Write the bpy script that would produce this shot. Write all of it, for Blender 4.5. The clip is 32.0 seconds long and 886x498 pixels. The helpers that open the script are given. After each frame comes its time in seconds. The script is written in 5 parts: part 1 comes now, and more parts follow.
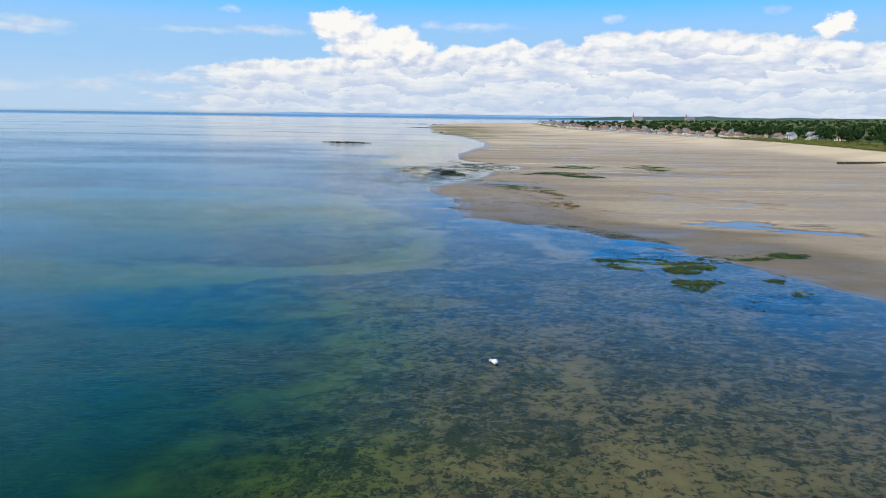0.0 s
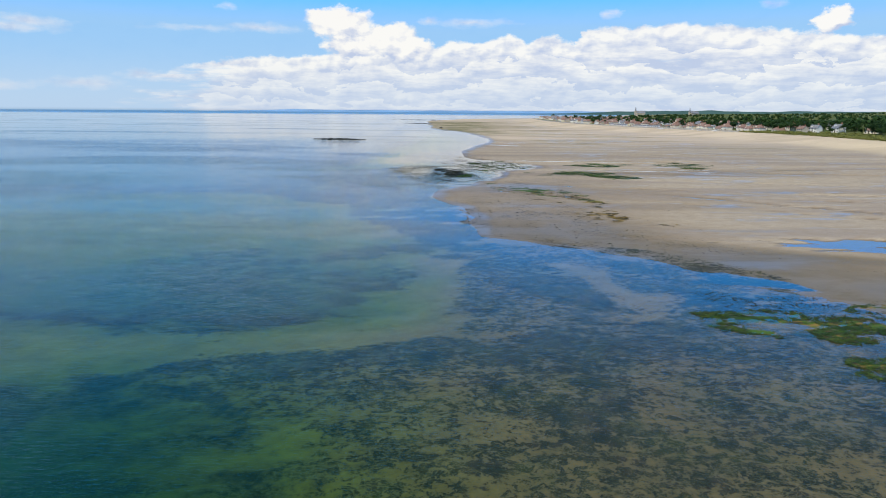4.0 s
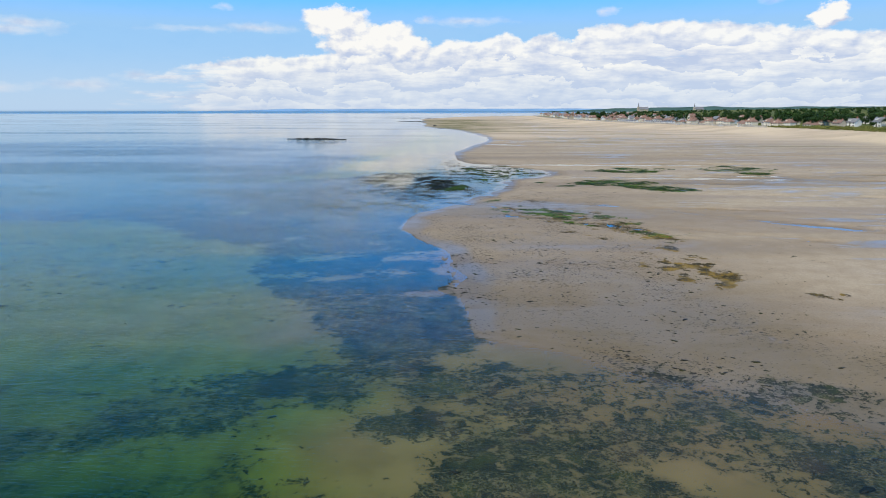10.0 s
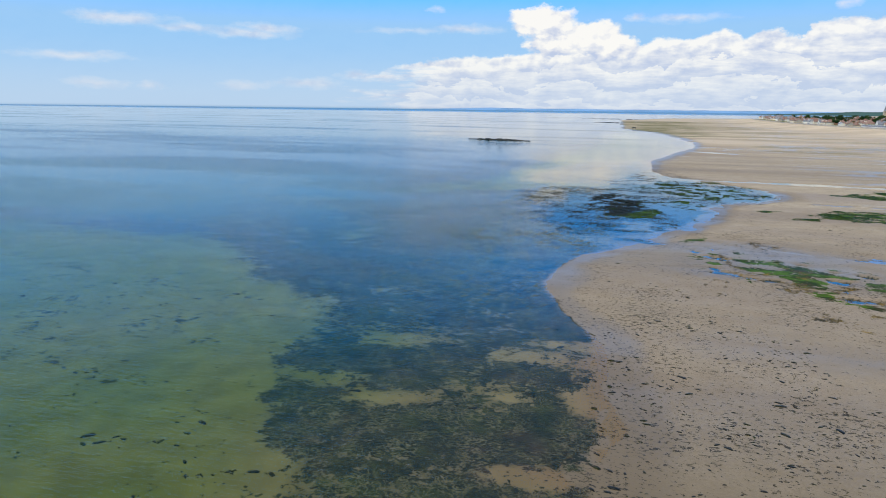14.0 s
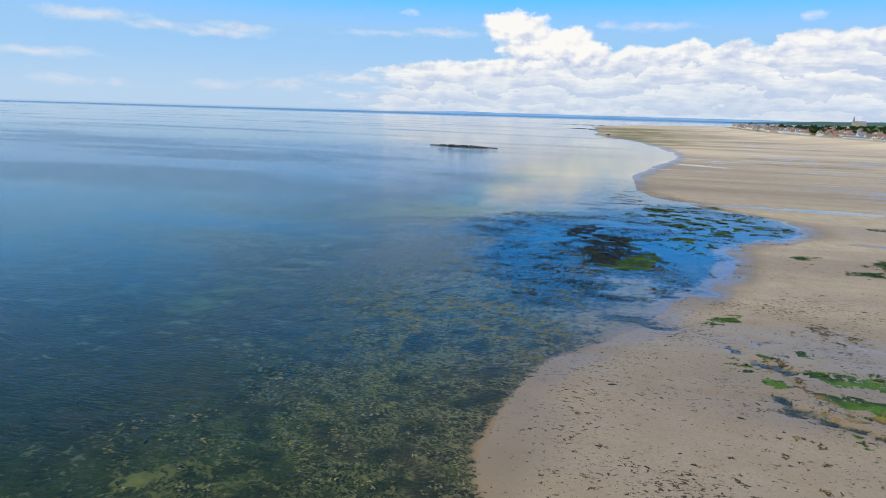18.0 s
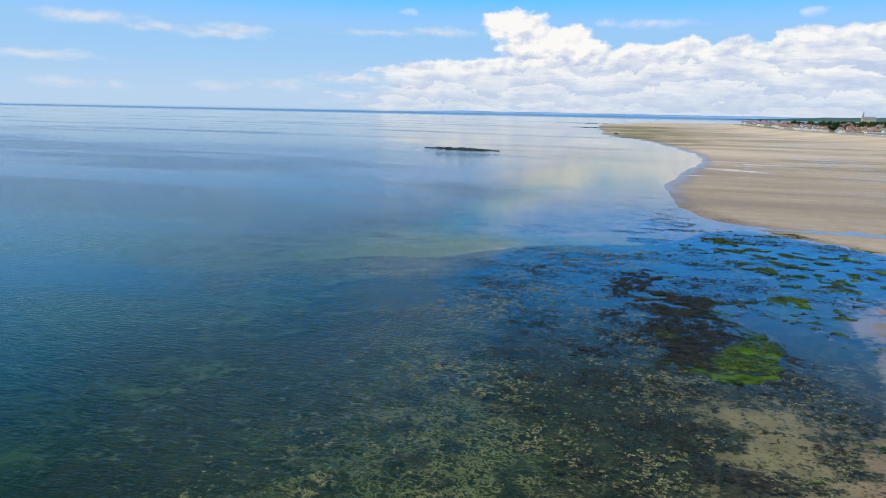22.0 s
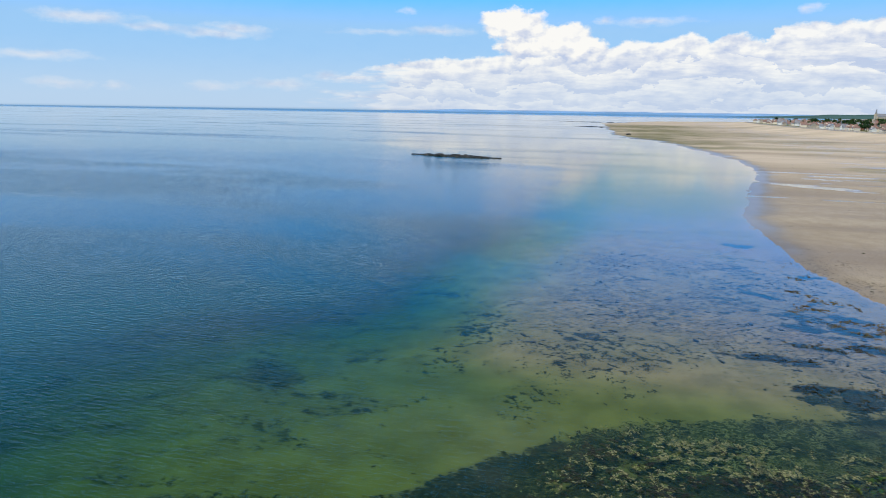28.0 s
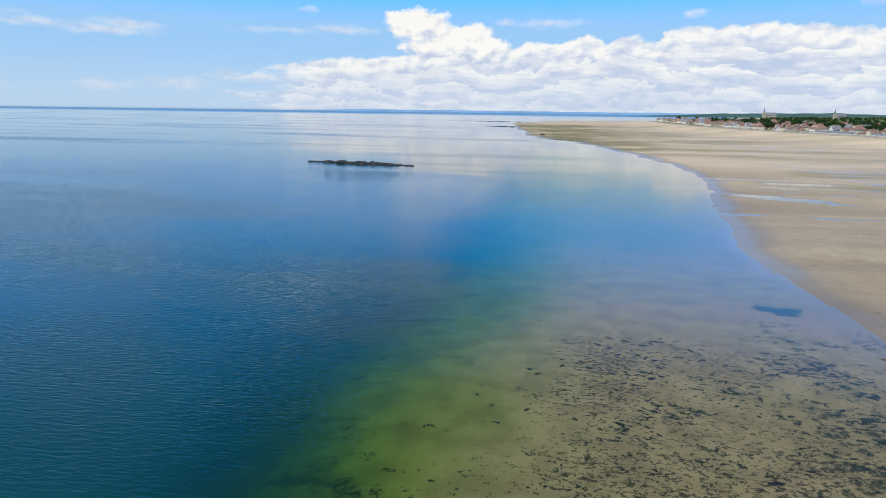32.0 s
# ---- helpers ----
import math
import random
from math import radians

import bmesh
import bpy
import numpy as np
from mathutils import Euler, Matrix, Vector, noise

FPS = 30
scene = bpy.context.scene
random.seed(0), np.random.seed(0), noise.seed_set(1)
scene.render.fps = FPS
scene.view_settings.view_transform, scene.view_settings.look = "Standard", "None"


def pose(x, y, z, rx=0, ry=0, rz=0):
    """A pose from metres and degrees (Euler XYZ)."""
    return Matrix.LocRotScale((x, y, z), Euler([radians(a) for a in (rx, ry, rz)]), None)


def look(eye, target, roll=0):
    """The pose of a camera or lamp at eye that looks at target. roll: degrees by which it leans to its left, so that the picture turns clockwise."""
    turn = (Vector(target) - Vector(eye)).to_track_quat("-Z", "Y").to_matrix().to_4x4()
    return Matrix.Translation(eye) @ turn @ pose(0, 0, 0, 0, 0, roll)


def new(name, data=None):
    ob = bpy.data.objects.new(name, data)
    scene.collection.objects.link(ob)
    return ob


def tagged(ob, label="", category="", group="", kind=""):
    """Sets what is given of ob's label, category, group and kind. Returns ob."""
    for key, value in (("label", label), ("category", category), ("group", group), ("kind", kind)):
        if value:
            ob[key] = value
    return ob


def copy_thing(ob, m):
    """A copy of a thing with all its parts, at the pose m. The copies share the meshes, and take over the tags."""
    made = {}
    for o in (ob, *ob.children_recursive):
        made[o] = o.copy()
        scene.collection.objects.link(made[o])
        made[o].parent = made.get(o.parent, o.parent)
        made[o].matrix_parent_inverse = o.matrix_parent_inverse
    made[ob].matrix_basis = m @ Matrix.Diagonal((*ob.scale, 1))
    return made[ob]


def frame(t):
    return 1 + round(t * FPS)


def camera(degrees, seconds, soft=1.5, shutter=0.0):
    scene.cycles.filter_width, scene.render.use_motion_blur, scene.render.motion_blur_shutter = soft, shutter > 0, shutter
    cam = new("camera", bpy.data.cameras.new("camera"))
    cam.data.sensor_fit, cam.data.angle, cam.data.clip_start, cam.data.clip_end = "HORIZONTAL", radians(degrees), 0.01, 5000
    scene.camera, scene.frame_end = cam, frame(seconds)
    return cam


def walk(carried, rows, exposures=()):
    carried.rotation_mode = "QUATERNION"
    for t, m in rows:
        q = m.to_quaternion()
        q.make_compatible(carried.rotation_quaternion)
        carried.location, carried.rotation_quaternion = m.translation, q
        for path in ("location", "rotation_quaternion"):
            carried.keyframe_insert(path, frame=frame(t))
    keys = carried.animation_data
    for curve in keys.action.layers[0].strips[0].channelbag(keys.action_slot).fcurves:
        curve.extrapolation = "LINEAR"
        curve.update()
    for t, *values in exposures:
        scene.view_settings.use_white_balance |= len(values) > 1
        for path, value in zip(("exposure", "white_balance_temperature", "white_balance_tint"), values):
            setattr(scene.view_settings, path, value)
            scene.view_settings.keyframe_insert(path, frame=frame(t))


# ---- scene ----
cam = camera(67.66, 32.0, soft=1.0)

# seconds, place in metres, then yaw to the left, pitch and roll in degrees
FLIGHT = [
    (0.0, 0.01, 0.00, 26.00, 3.69, -11.67, 0.79),
    (0.5, -0.73, 5.30, 25.82, 3.67, -11.69, 0.76),
    (1.0, -1.47, 10.55, 25.61, 3.68, -11.70, 0.72),
    (1.5, -2.24, 15.76, 25.37, 3.65, -11.74, 0.68),
    (2.0, -2.99, 21.01, 25.14, 3.65, -11.79, 0.62),
    (2.5, -3.70, 26.24, 24.90, 3.62, -11.83, 0.60),
    (3.0, -4.28, 31.30, 24.63, 3.62, -11.86, 0.51),
    (3.5, -4.84, 36.46, 24.30, 3.59, -11.92, 0.45),
    (5.5, -6.28, 59.26, 22.20, 3.52, -12.05, 0.19),
    (6.0, -6.55, 64.92, 21.84, 3.48, -12.06, 0.31),
    (6.5, -6.75, 70.48, 21.59, 3.52, -12.06, 0.21),
    (7.0, -6.83, 76.05, 21.45, 3.52, -12.03, 0.15),
    (7.5, -6.83, 81.57, 21.36, 3.52, -12.02, 0.09),
    (8.0, -6.73, 86.90, 21.25, 3.52, -12.01, 0.01),
    (8.5, -6.56, 92.18, 21.15, 3.49, -12.01, -0.01),
    (9.0, -6.24, 97.32, 21.05, 3.49, -12.01, -0.03),
    (9.5, -5.82, 102.40, 20.99, 3.49, -12.02, -0.06),
    (10.0, -5.34, 107.50, 21.00, 3.46, -12.07, -0.12),
    (10.5, -4.91, 112.33, 20.97, 3.40, -12.08, -0.03),
    (11.0, -4.48, 117.24, 20.98, 3.41, -12.08, -0.01),
    (11.5, -4.09, 122.22, 20.99, 3.38, -12.10, 0.08),
    (12.0, -3.82, 127.06, 20.94, 3.35, -12.10, 0.13),
    (12.5, -3.94, 131.95, 20.83, 6.60, -12.14, 0.08),
    (13.0, -4.24, 136.93, 20.71, 14.98, -12.21, 0.21),
    (13.5, -4.60, 142.04, 20.63, 20.15, -12.19, 0.40),
    (14.0, -4.97, 147.23, 20.56, 20.14, -12.18, 0.65),
    (14.5, -5.34, 152.46, 20.48, 20.10, -12.17, 0.84),
    (16.5, -7.60, 173.71, 20.20, 20.09, -12.03, 1.31),
    (17.0, -8.55, 178.36, 20.25, 20.05, -12.02, 1.50),
    (17.5, -9.64, 182.93, 20.33, 19.18, -11.94, 1.61),
    (18.0, -10.86, 187.43, 20.42, 17.70, -11.87, 1.63),
    (18.5, -12.15, 191.80, 20.45, 17.69, -11.86, 1.62),
    (19.0, -13.41, 196.07, 20.43, 17.68, -11.87, 1.72),
    (19.5, -14.71, 200.52, 20.41, 17.71, -11.84, 1.63),
    (20.0, -16.03, 205.13, 20.40, 17.73, -11.85, 1.57),
    (20.5, -17.29, 209.99, 20.38, 17.75, -11.86, 1.49),
    (21.0, -18.54, 215.06, 20.34, 17.76, -11.89, 1.37),
    (21.5, -19.75, 220.18, 20.27, 17.77, -11.92, 1.30),
    (22.0, -20.95, 225.30, 20.20, 17.78, -11.93, 1.11),
    (22.5, -22.15, 230.34, 20.14, 17.79, -11.93, 1.01),
    (23.0, -23.35, 235.29, 20.11, 17.80, -11.93, 0.97),
    (23.5, -24.57, 240.24, 20.10, 17.81, -11.95, 0.86),
    (24.0, -25.80, 245.18, 20.10, 17.80, -11.97, 0.86),
    (24.5, -27.06, 250.11, 20.12, 17.79, -11.98, 0.79),
    (25.0, -28.34, 255.02, 20.14, 17.77, -11.99, 0.71),
    (25.5, -29.62, 259.93, 20.17, 17.80, -12.00, 0.58),
    (27.5, -34.81, 279.34, 20.34, 17.72, -12.04, 0.75),
    (28.0, -35.97, 284.15, 20.31, 17.71, -12.03, 0.83),
    (28.5, -37.15, 288.96, 20.25, 15.85, -12.01, 1.06),
    (29.0, -38.48, 293.91, 20.21, 9.89, -11.88, 1.10),
    (29.5, -39.78, 298.80, 20.19, 9.88, -11.88, 1.01),
    (30.0, -41.01, 303.53, 20.19, 9.87, -11.89, 0.94),
    (30.5, -42.21, 308.15, 20.19, 9.85, -11.90, 0.86),
    (31.0, -43.46, 312.78, 20.19, 9.83, -11.91, 0.83),
    (31.5, -44.90, 317.73, 20.18, 9.87, -11.92, 0.72),
    (32.0, -46.34, 322.69, 20.16, 9.84, -11.95, 0.74),
]
walk(cam, [(t, pose(x, y, z, 90 + pitch, 0, yaw) @ pose(0, 0, 0, 0, 0, roll)) for t, x, y, z, yaw, pitch, roll in FLIGHT])

# ---- light ----
SUN_AZ, SUN_EL = radians(-142), radians(52)      # from +y, clockwise
sun_way = Vector((math.sin(SUN_AZ) * math.cos(SUN_EL), math.cos(SUN_AZ) * math.cos(SUN_EL), math.sin(SUN_EL)))
sun = new("sun", bpy.data.lights.new("sun", "SUN"))
sun.data.energy, sun.data.angle, sun.data.color = 3.9, radians(0.6), (1.0, 0.92, 0.80)
sun.matrix_world = look(sun_way * 100, (0, 0, 0))
scene.view_settings.exposure = 0.0


class Nodes:
    """A short way to write node trees."""

    def __init__(self, tree):
        self.tree = tree
        tree.nodes.clear()

    def add(self, kind, ins=None):
        n = self.tree.nodes.new(kind)
        for key, value in (ins or {}).items():
            self.put(n.inputs[key], value)
        return n

    def put(self, socket, value):
        if isinstance(value, bpy.types.Node):
            value = value.outputs[0]
        if isinstance(value, bpy.types.NodeSocket):
            self.tree.links.new(value, socket)
        elif socket.type == "RGBA" and len(value) == 3:
            socket.default_value = (*value, 1)
        else:
            socket.default_value = value

    def m(self, op, a, b=0.0, c=0.0, clamp=False):
        n = self.add("ShaderNodeMath", {0: a, 1: b, 2: c})
        n.operation, n.use_clamp = op, clamp
        return n.outputs[0]

    def v(self, op, a, b=(0, 0, 0)):
        n = self.add("ShaderNodeVectorMath", {0: a, 1: b})
        n.operation = op
        return n.outputs["Value"] if op in ("LENGTH", "DISTANCE", "DOT_PRODUCT") else n.outputs[0]

    def ramp(self, x, lo, hi, to0=0.0, to1=1.0):
        n = self.add("ShaderNodeMapRange", {0: x, 1: lo, 2: hi, 3: to0, 4: to1})
        n.interpolation_type = "SMOOTHSTEP"
        return n.outputs[0]

    def mix(self, fac, a, b, blend="MIX"):
        n = self.add("ShaderNodeMix")
        n.data_type, n.blend_type = "RGBA", blend
        self.put(n.inputs[0], fac), self.put(n.inputs[6], a), self.put(n.inputs[7], b)
        return n.outputs[2]

    def noise(self, vec, scale, detail=4.0, rough=0.55, warp=0.0):
        return self.add("ShaderNodeTexNoise", {"Vector": vec, "Scale": scale, "Detail": detail, "Roughness": rough, "Distortion": warp}).outputs[0]

    def attr(self, name):
        n = self.add("ShaderNodeAttribute")
        n.attribute_name = name
        return n.outputs["Fac"]

    def stretch(self, vec, sx, sy, sz=1.0):
        return self.v("MULTIPLY", vec, (sx, sy, sz))


# ---- sky: a clear blue with banks of cumulus ----
world = bpy.data.worlds.new("sky")
scene.world = world
world.use_nodes = True
W = Nodes(world.node_tree)
ray = W.v("NORMALIZE", W.add("ShaderNodeTexCoord").outputs["Generated"])
xyz = W.add("ShaderNodeSeparateXYZ", {0: ray})
azim = W.m("ARCTAN2", xyz.outputs[0], xyz.outputs[1])
elev = W.m("ARCSINE", xyz.outputs[2])
flat = W.add("ShaderNodeCombineXYZ", {0: W.m("MULTIPLY", azim, 57.2958), 1: W.m("MULTIPLY", elev, 57.2958), 2: 0.0})   # degrees
sky = W.add("ShaderNodeTexSky")
sky.sky_type, sky.sun_disc, sky.sun_elevation, sky.sun_rotation = "NISHITA", False, SUN_EL, SUN_AZ
sky.air_density, sky.dust_density, sky.ozone_density = 1.0, 0.6, 1.6


CUMULUS = [
    (-12.0, 6.75, 2.7, 1.25),
    (-13.4, 7.33, 1.4, 0.60),
    (-8.3, 5.55, 2.9, 1.40),
    (-6.4, 4.90, 1.9, 1.45),
    (-11.4, 5.05, 2.0, 1.10),
    (25.6, 6.41, 1.2, 0.95),
    (26.4, 7.0, 0.7, 0.50),
]
WISPS = [
    (-1.2, 6.92, 3.3, 0.36),
    (-4.6, 7.05, 0.9, 0.42),
    (9.9, 7.50, 0.7, 0.36),
    (21.8, 7.80, 1.1, 0.30),
    (-18.4, 6.25, 3.0, 0.40),
    (-23.4, 6.02, 3.2, 0.26),
    (-21.0, 7.77, 0.7, 0.30),
    (-34.6, 5.95, 2.6, 0.46),
    (-45.4, 6.20, 3.8, 0.52),
    (-40.6, 5.72, 3.0, 0.40),
    (-36.0, 5.52, 4.0, 0.46),
    (-48.5, 3.40, 4.0, 0.40),
    (-47.2, 1.42, 2.4, 0.46),
    (-43.6, 1.40, 1.1, 0.40),
    (-36.4, 1.50, 2.3, 0.44),
    (-31.4, 1.74, 2.6, 0.52),
    (-27.6, 2.45, 1.5, 0.42),
]
# the upper edge of the long bank: azimuth and elevation in degrees
BANK_TOP = [(-60, 1.2), (-38, 1.5), (-33, 1.8), (-28, 2.3), (-24, 3.4), (-19.8, 4.1), (-14, 4.35), (-9, 5.0), (-4.7, 5.0), (-2.8, 5.55), (-0.4, 5.35), (1.9, 6.15), (3.3, 5.4), (5.1, 6.1), (7, 5.35), (8.3, 6.5),
            (11.4, 6.45), (15.2, 6.85), (18.5, 6.5), (21.2, 6.2), (24.3, 5.8), (29, 5.3), (36, 5.9), (46, 5.0), (60, 4.2)]


def cloud_depth(nodes, at, ovals):
    """How deep the clouds are at a place of the sky, in degrees of azimuth and elevation."""
    deep = None
    for az, el, ra, re in ovals:
        d = nodes.v("LENGTH", nodes.v("DIVIDE", nodes.v("SUBTRACT", at, (az, el, 0)), (ra, re, 1)))
        one = nodes.m("MULTIPLY", nodes.m("SUBTRACT", 1.0, d), min(1.0, re))
        deep = one if deep is None else nodes.m("SMOOTH_MAX", deep, one, 0.12)
    return deep


billow = W.noise(W.stretch(flat, 0.8, 1.2), 0.75, 7, 0.60)
billow2 = W.noise(W.v("ADD", W.stretch(flat, 0.8, 1.2), (31, 7, 3)), 0.75, 7, 0.60)
push = W.add("ShaderNodeCombineXYZ", {0: W.m("MULTIPLY_ADD", billow, 2.6, -1.3), 1: W.m("MULTIPLY_ADD", billow2, 2.0, -1.0), 2: 0.0})
here = W.v("ADD", flat, push)
depth = cloud_depth(W, here, CUMULUS)
thin = W.m("ADD", cloud_depth(W, W.v("ADD", flat, W.v("MULTIPLY", push, (1.2, 0.45, 0))), WISPS), W.m("MULTIPLY_ADD", W.noise(W.stretch(flat, 0.5, 1.6), 1.2, 6, 0.6), 0.5, -0.25))
depth_up = cloud_depth(W, W.v("ADD", here, (-0.25, 0.55, 0)), CUMULUS)
puff = W.noise(W.stretch(flat, 0.8, 1.2), 0.62, 6, 0.50)
puff_up = W.noise(W.stretch(W.v("ADD", flat, (-0.30, 0.50, 0)), 0.8, 1.2), 0.62, 6, 0.50)
bank = W.noise(W.stretch(flat, 0.26, 1.5), 0.62, 6, 0.62)
fine = W.noise(W.stretch(flat, 0.5, 2.2), 1.3, 5, 0.6)
# how far below its upper edge the bank is
crest = W.add("ShaderNodeValToRGB", {0: W.m("MULTIPLY_ADD", W.add("ShaderNodeSeparateXYZ", {0: here}).outputs[0], 1 / 120, 0.5)})
stops = crest.color_ramp.elements
for k, (az, el) in enumerate(BANK_TOP):
    stop = stops[k] if k < 2 else stops.new(0.99)
    stop.position, stop.color = az / 120 + 0.5, (el / 10, el / 10, el / 10, 1)
below = W.m("SUBTRACT", W.m("MULTIPLY", crest.outputs[0], 10.0), W.m("ADD", W.m("MULTIPLY", elev, 57.2958), W.m("MULTIPLY_ADD", billow2, -1.5, 0.75)))
east = W.ramp(azim, -0.62, -0.26)
gaps = W.m("MULTIPLY_ADD", W.m("SUBTRACT", 1.0, east), -1.1, W.m("MULTIPLY_ADD", bank, 2.0, -0.56))
banks = W.m("MULTIPLY", W.ramp(below, -0.06, 0.32), W.ramp(gaps, -0.35, 0.20))
body = W.m("ADD", depth, W.m("MULTIPLY_ADD", puff, 0.40, -0.16))
solid = W.ramp(body, -0.03, 0.16)
west = W.m("ADD", W.ramp(azim, -0.32, -0.75, 0.0, 0.32), W.ramp(azim, 0.1, 0.5, 0.0, 0.1))
high = W.m("MULTIPLY", W.m("MULTIPLY", W.ramp(elev, 0.15, 0.22), W.ramp(elev, 0.40, 0.25)), W.m("ADD", west, W.m("MULTIPLY_ADD", W.noise(W.stretch(flat, 0.55, 1), 0.11, 6, 0.6), 1.9, -1.22)))
cover = W.m("MAXIMUM", W.m("MAXIMUM", W.ramp(body, -0.08, 0.26), W.ramp(thin, -0.15, 0.55, 0.0, 0.75)), W.m("MAXIMUM", W.m("MULTIPLY", banks, 0.96), W.m("MULTIPLY", W.ramp(high, -0.05, 0.50), 0.9)))
relief = W.m("MULTIPLY", W.m("SUBTRACT", puff, puff_up), 3.6)
head = W.m("ADD", W.m("ADD", relief, W.m("MULTIPLY", W.m("SUBTRACT", depth, depth_up), 1.3)), W.ramp(depth, 0.0, 0.35, 0.62, 0.92))
crown = W.m("ADD", W.m("ADD", relief, W.ramp(below, 2.1, 0.7, 0.16, 0.86)), W.m("MULTIPLY_ADD", fine, 0.7, -0.35))
lift = W.m("MULTIPLY_ADD", W.noise(W.v("ADD", W.stretch(flat, 0.42, 0.9), (5, 17, 2)), 0.55, 7, 0.62, 0.5), 4.4, -2.2)
row = W.m("FRACT", W.m("ADD", W.m("POWER", W.m("MAXIMUM", W.m("ADD", W.m("MULTIPLY", elev, 57.2958), lift), 0.05), 0.75), W.m("MULTIPLY", W.noise(W.stretch(flat, 1.0, 0.3), 0.09, 2), 3.0)))
rows = W.m("ADD", W.ramp(row, 0.10, 0.95, 0.05, 1.0), W.m("MULTIPLY", relief, 0.4))
streaks = W.m("ADD", W.m("MULTIPLY", rows, 0.62), W.m("ADD", W.m("MULTIPLY_ADD", bank, 2.2, -0.98), W.m("MULTIPLY_ADD", fine, 1.1, -0.50)))
under = W.ramp(below, 0.9, 2.0)
veil = W.m("ADD", W.m("MULTIPLY", crown, W.m("SUBTRACT", 1.0, under)), W.m("MULTIPLY", streaks, under))
tone = W.m("ADD", W.m("MULTIPLY", head, solid), W.m("MULTIPLY", veil, W.m("SUBTRACT", 1.0, solid)), clamp=True)
tone = W.m("MULTIPLY", tone, W.ramp(W.m("SUBTRACT", thin, W.m("ADD", W.m("MULTIPLY", banks, 2.0), solid)), -0.1, 0.3, 1.0, 0.62))
cloud = W.mix(tone, (0.55, 0.61, 0.78), (1.02, 0.985, 0.92))
haze = W.ramp(elev, 0.075, 0.0)
blue = W.mix(W.ramp(elev, 0.0, 0.10), (0.50, 0.67, 0.88), (0.33, 0.60, 0.93))
blue = W.mix(W.ramp(elev, 0.105, 0.185), blue, (0.01, 0.56, 1.65))
blue = W.mix(W.ramp(elev, 0.23, 0.42), blue, (0.02, 0.18, 0.40))
veiled = W.mix(W.m("MULTIPLY", haze, 0.55), cloud, (0.56, 0.68, 0.87))
painted = W.mix(cover, blue, veiled)
painted = W.mix(W.ramp(elev, 0.0, -0.01), painted, (0.05, 0.16, 0.30))
glow = W.add("ShaderNodeBackground", {0: painted, 1: 0.92})
nish = W.add("ShaderNodeBackground", {0: W.v("MULTIPLY", sky.outputs[0], (0.10, 0.16, 0.24)), 1: 0.05})
W.add("ShaderNodeOutputWorld", {0: W.add("ShaderNodeAddShader", {0: glow, 1: nish})})

# ---- the lie of the land ----
rng = np.random.default_rng(7)
LATTICE = rng.random((256, 256))


def value_noise(x, y):
    x0, y0 = np.floor(x).astype(int), np.floor(y).astype(int)
    u, v = x - x0, y - y0
    u, v = u * u * (3 - 2 * u), v * v * (3 - 2 * v)
    i, j, k, l = x0 & 255, (x0 + 1) & 255, y0 & 255, (y0 + 1) & 255
    return (LATTICE[i, k] * (1 - u) + LATTICE[j, k] * u) * (1 - v) + (LATTICE[i, l] * (1 - u) + LATTICE[j, l] * u) * v


def fbm(x, y, size, octaves=4, gain=0.5):
    """Smooth noise from -1 to 1, with its largest lumps of that size in metres."""
    total, amp, norm = 0, 1.0, 0.0
    for k in range(octaves):
        total = total + amp * value_noise(x / size * 2**k + 17.3 * k, y / size * 2**k + 5.1 * k)
        norm, amp = norm + amp, amp * gain
    return 2 * total / norm - 1


def step(x, lo, hi):
    t = np.clip((x - lo) / (hi - lo), 0, 1)
    return t * t * (3 - 2 * t)


# the water's edge: y and x
SHORE = [(-5000, 900), (-400, 240), (0, 105), (60, 78), (90, 62), (102, 54), (114, 48), (127, 38), (140, 28), (148, 22), (156, 14), (161, 4), (166, -6), (176, -7.5),
         (190, -9), (202, -11), (214, -16), (224, -18.5), (234, -18.3), (241, -17.5), (247, -14), (253, -11.5), (260, -8.5), (277, -3.2), (300, 0.5), (307, 1), (315, 11),
         (327, 15.5), (336, 15), (345, 4), (356, -5.4), (366, -12.5), (380, -16), (400, -17.8), (428, -18.6), (470, -12.5), (503, -7.5), (550, -3), (600, -5), (670, -17)]
SHORE += [(730, -26), (785, -44), (900, -78), (1080, -95), (1371, -125), (1700, -60), (2100, 300), (5000, 1200)]
# the top of the beach: y and x
FRONT = [(-5000, 1100), (0, 330), (300, 262), (400, 255), (500, 255), (600, 245), (700, 215), (760, 190), (830, 160), (940, 130), (1100, 108), (1300, 96), (1500, 98), (2100, 420), (5000, 1400)]


def shore_x(y):
    return np.interp(y, [p[0] for p in SHORE], [p[1] for p in SHORE])


def front_x(y):
    return np.interp(y, [p[0] for p in FRONT], [p[1] for p in FRONT])


def blob(x, y, cx, cy, rx, ry, turn=0.0, soft=0.35, wild=0.45, size=None):
    """1 inside an uneven oval, 0 outside."""
    c, s = math.cos(radians(turn)), math.sin(radians(turn))
    u, v = ((x - cx) * c + (y - cy) * s) / rx, (-(x - cx) * s + (y - cy) * c) / ry
    d = np.sqrt(u * u + v * v)
    near_ = d < 1 + soft + wild
    d[near_] += wild * fbm(x[near_] + cx, y[near_] + cy, size or max(rx, ry) * 0.6, 4)
    return np.where(near_, 1 - step(d, 1 - soft, 1 + soft), 0.0)


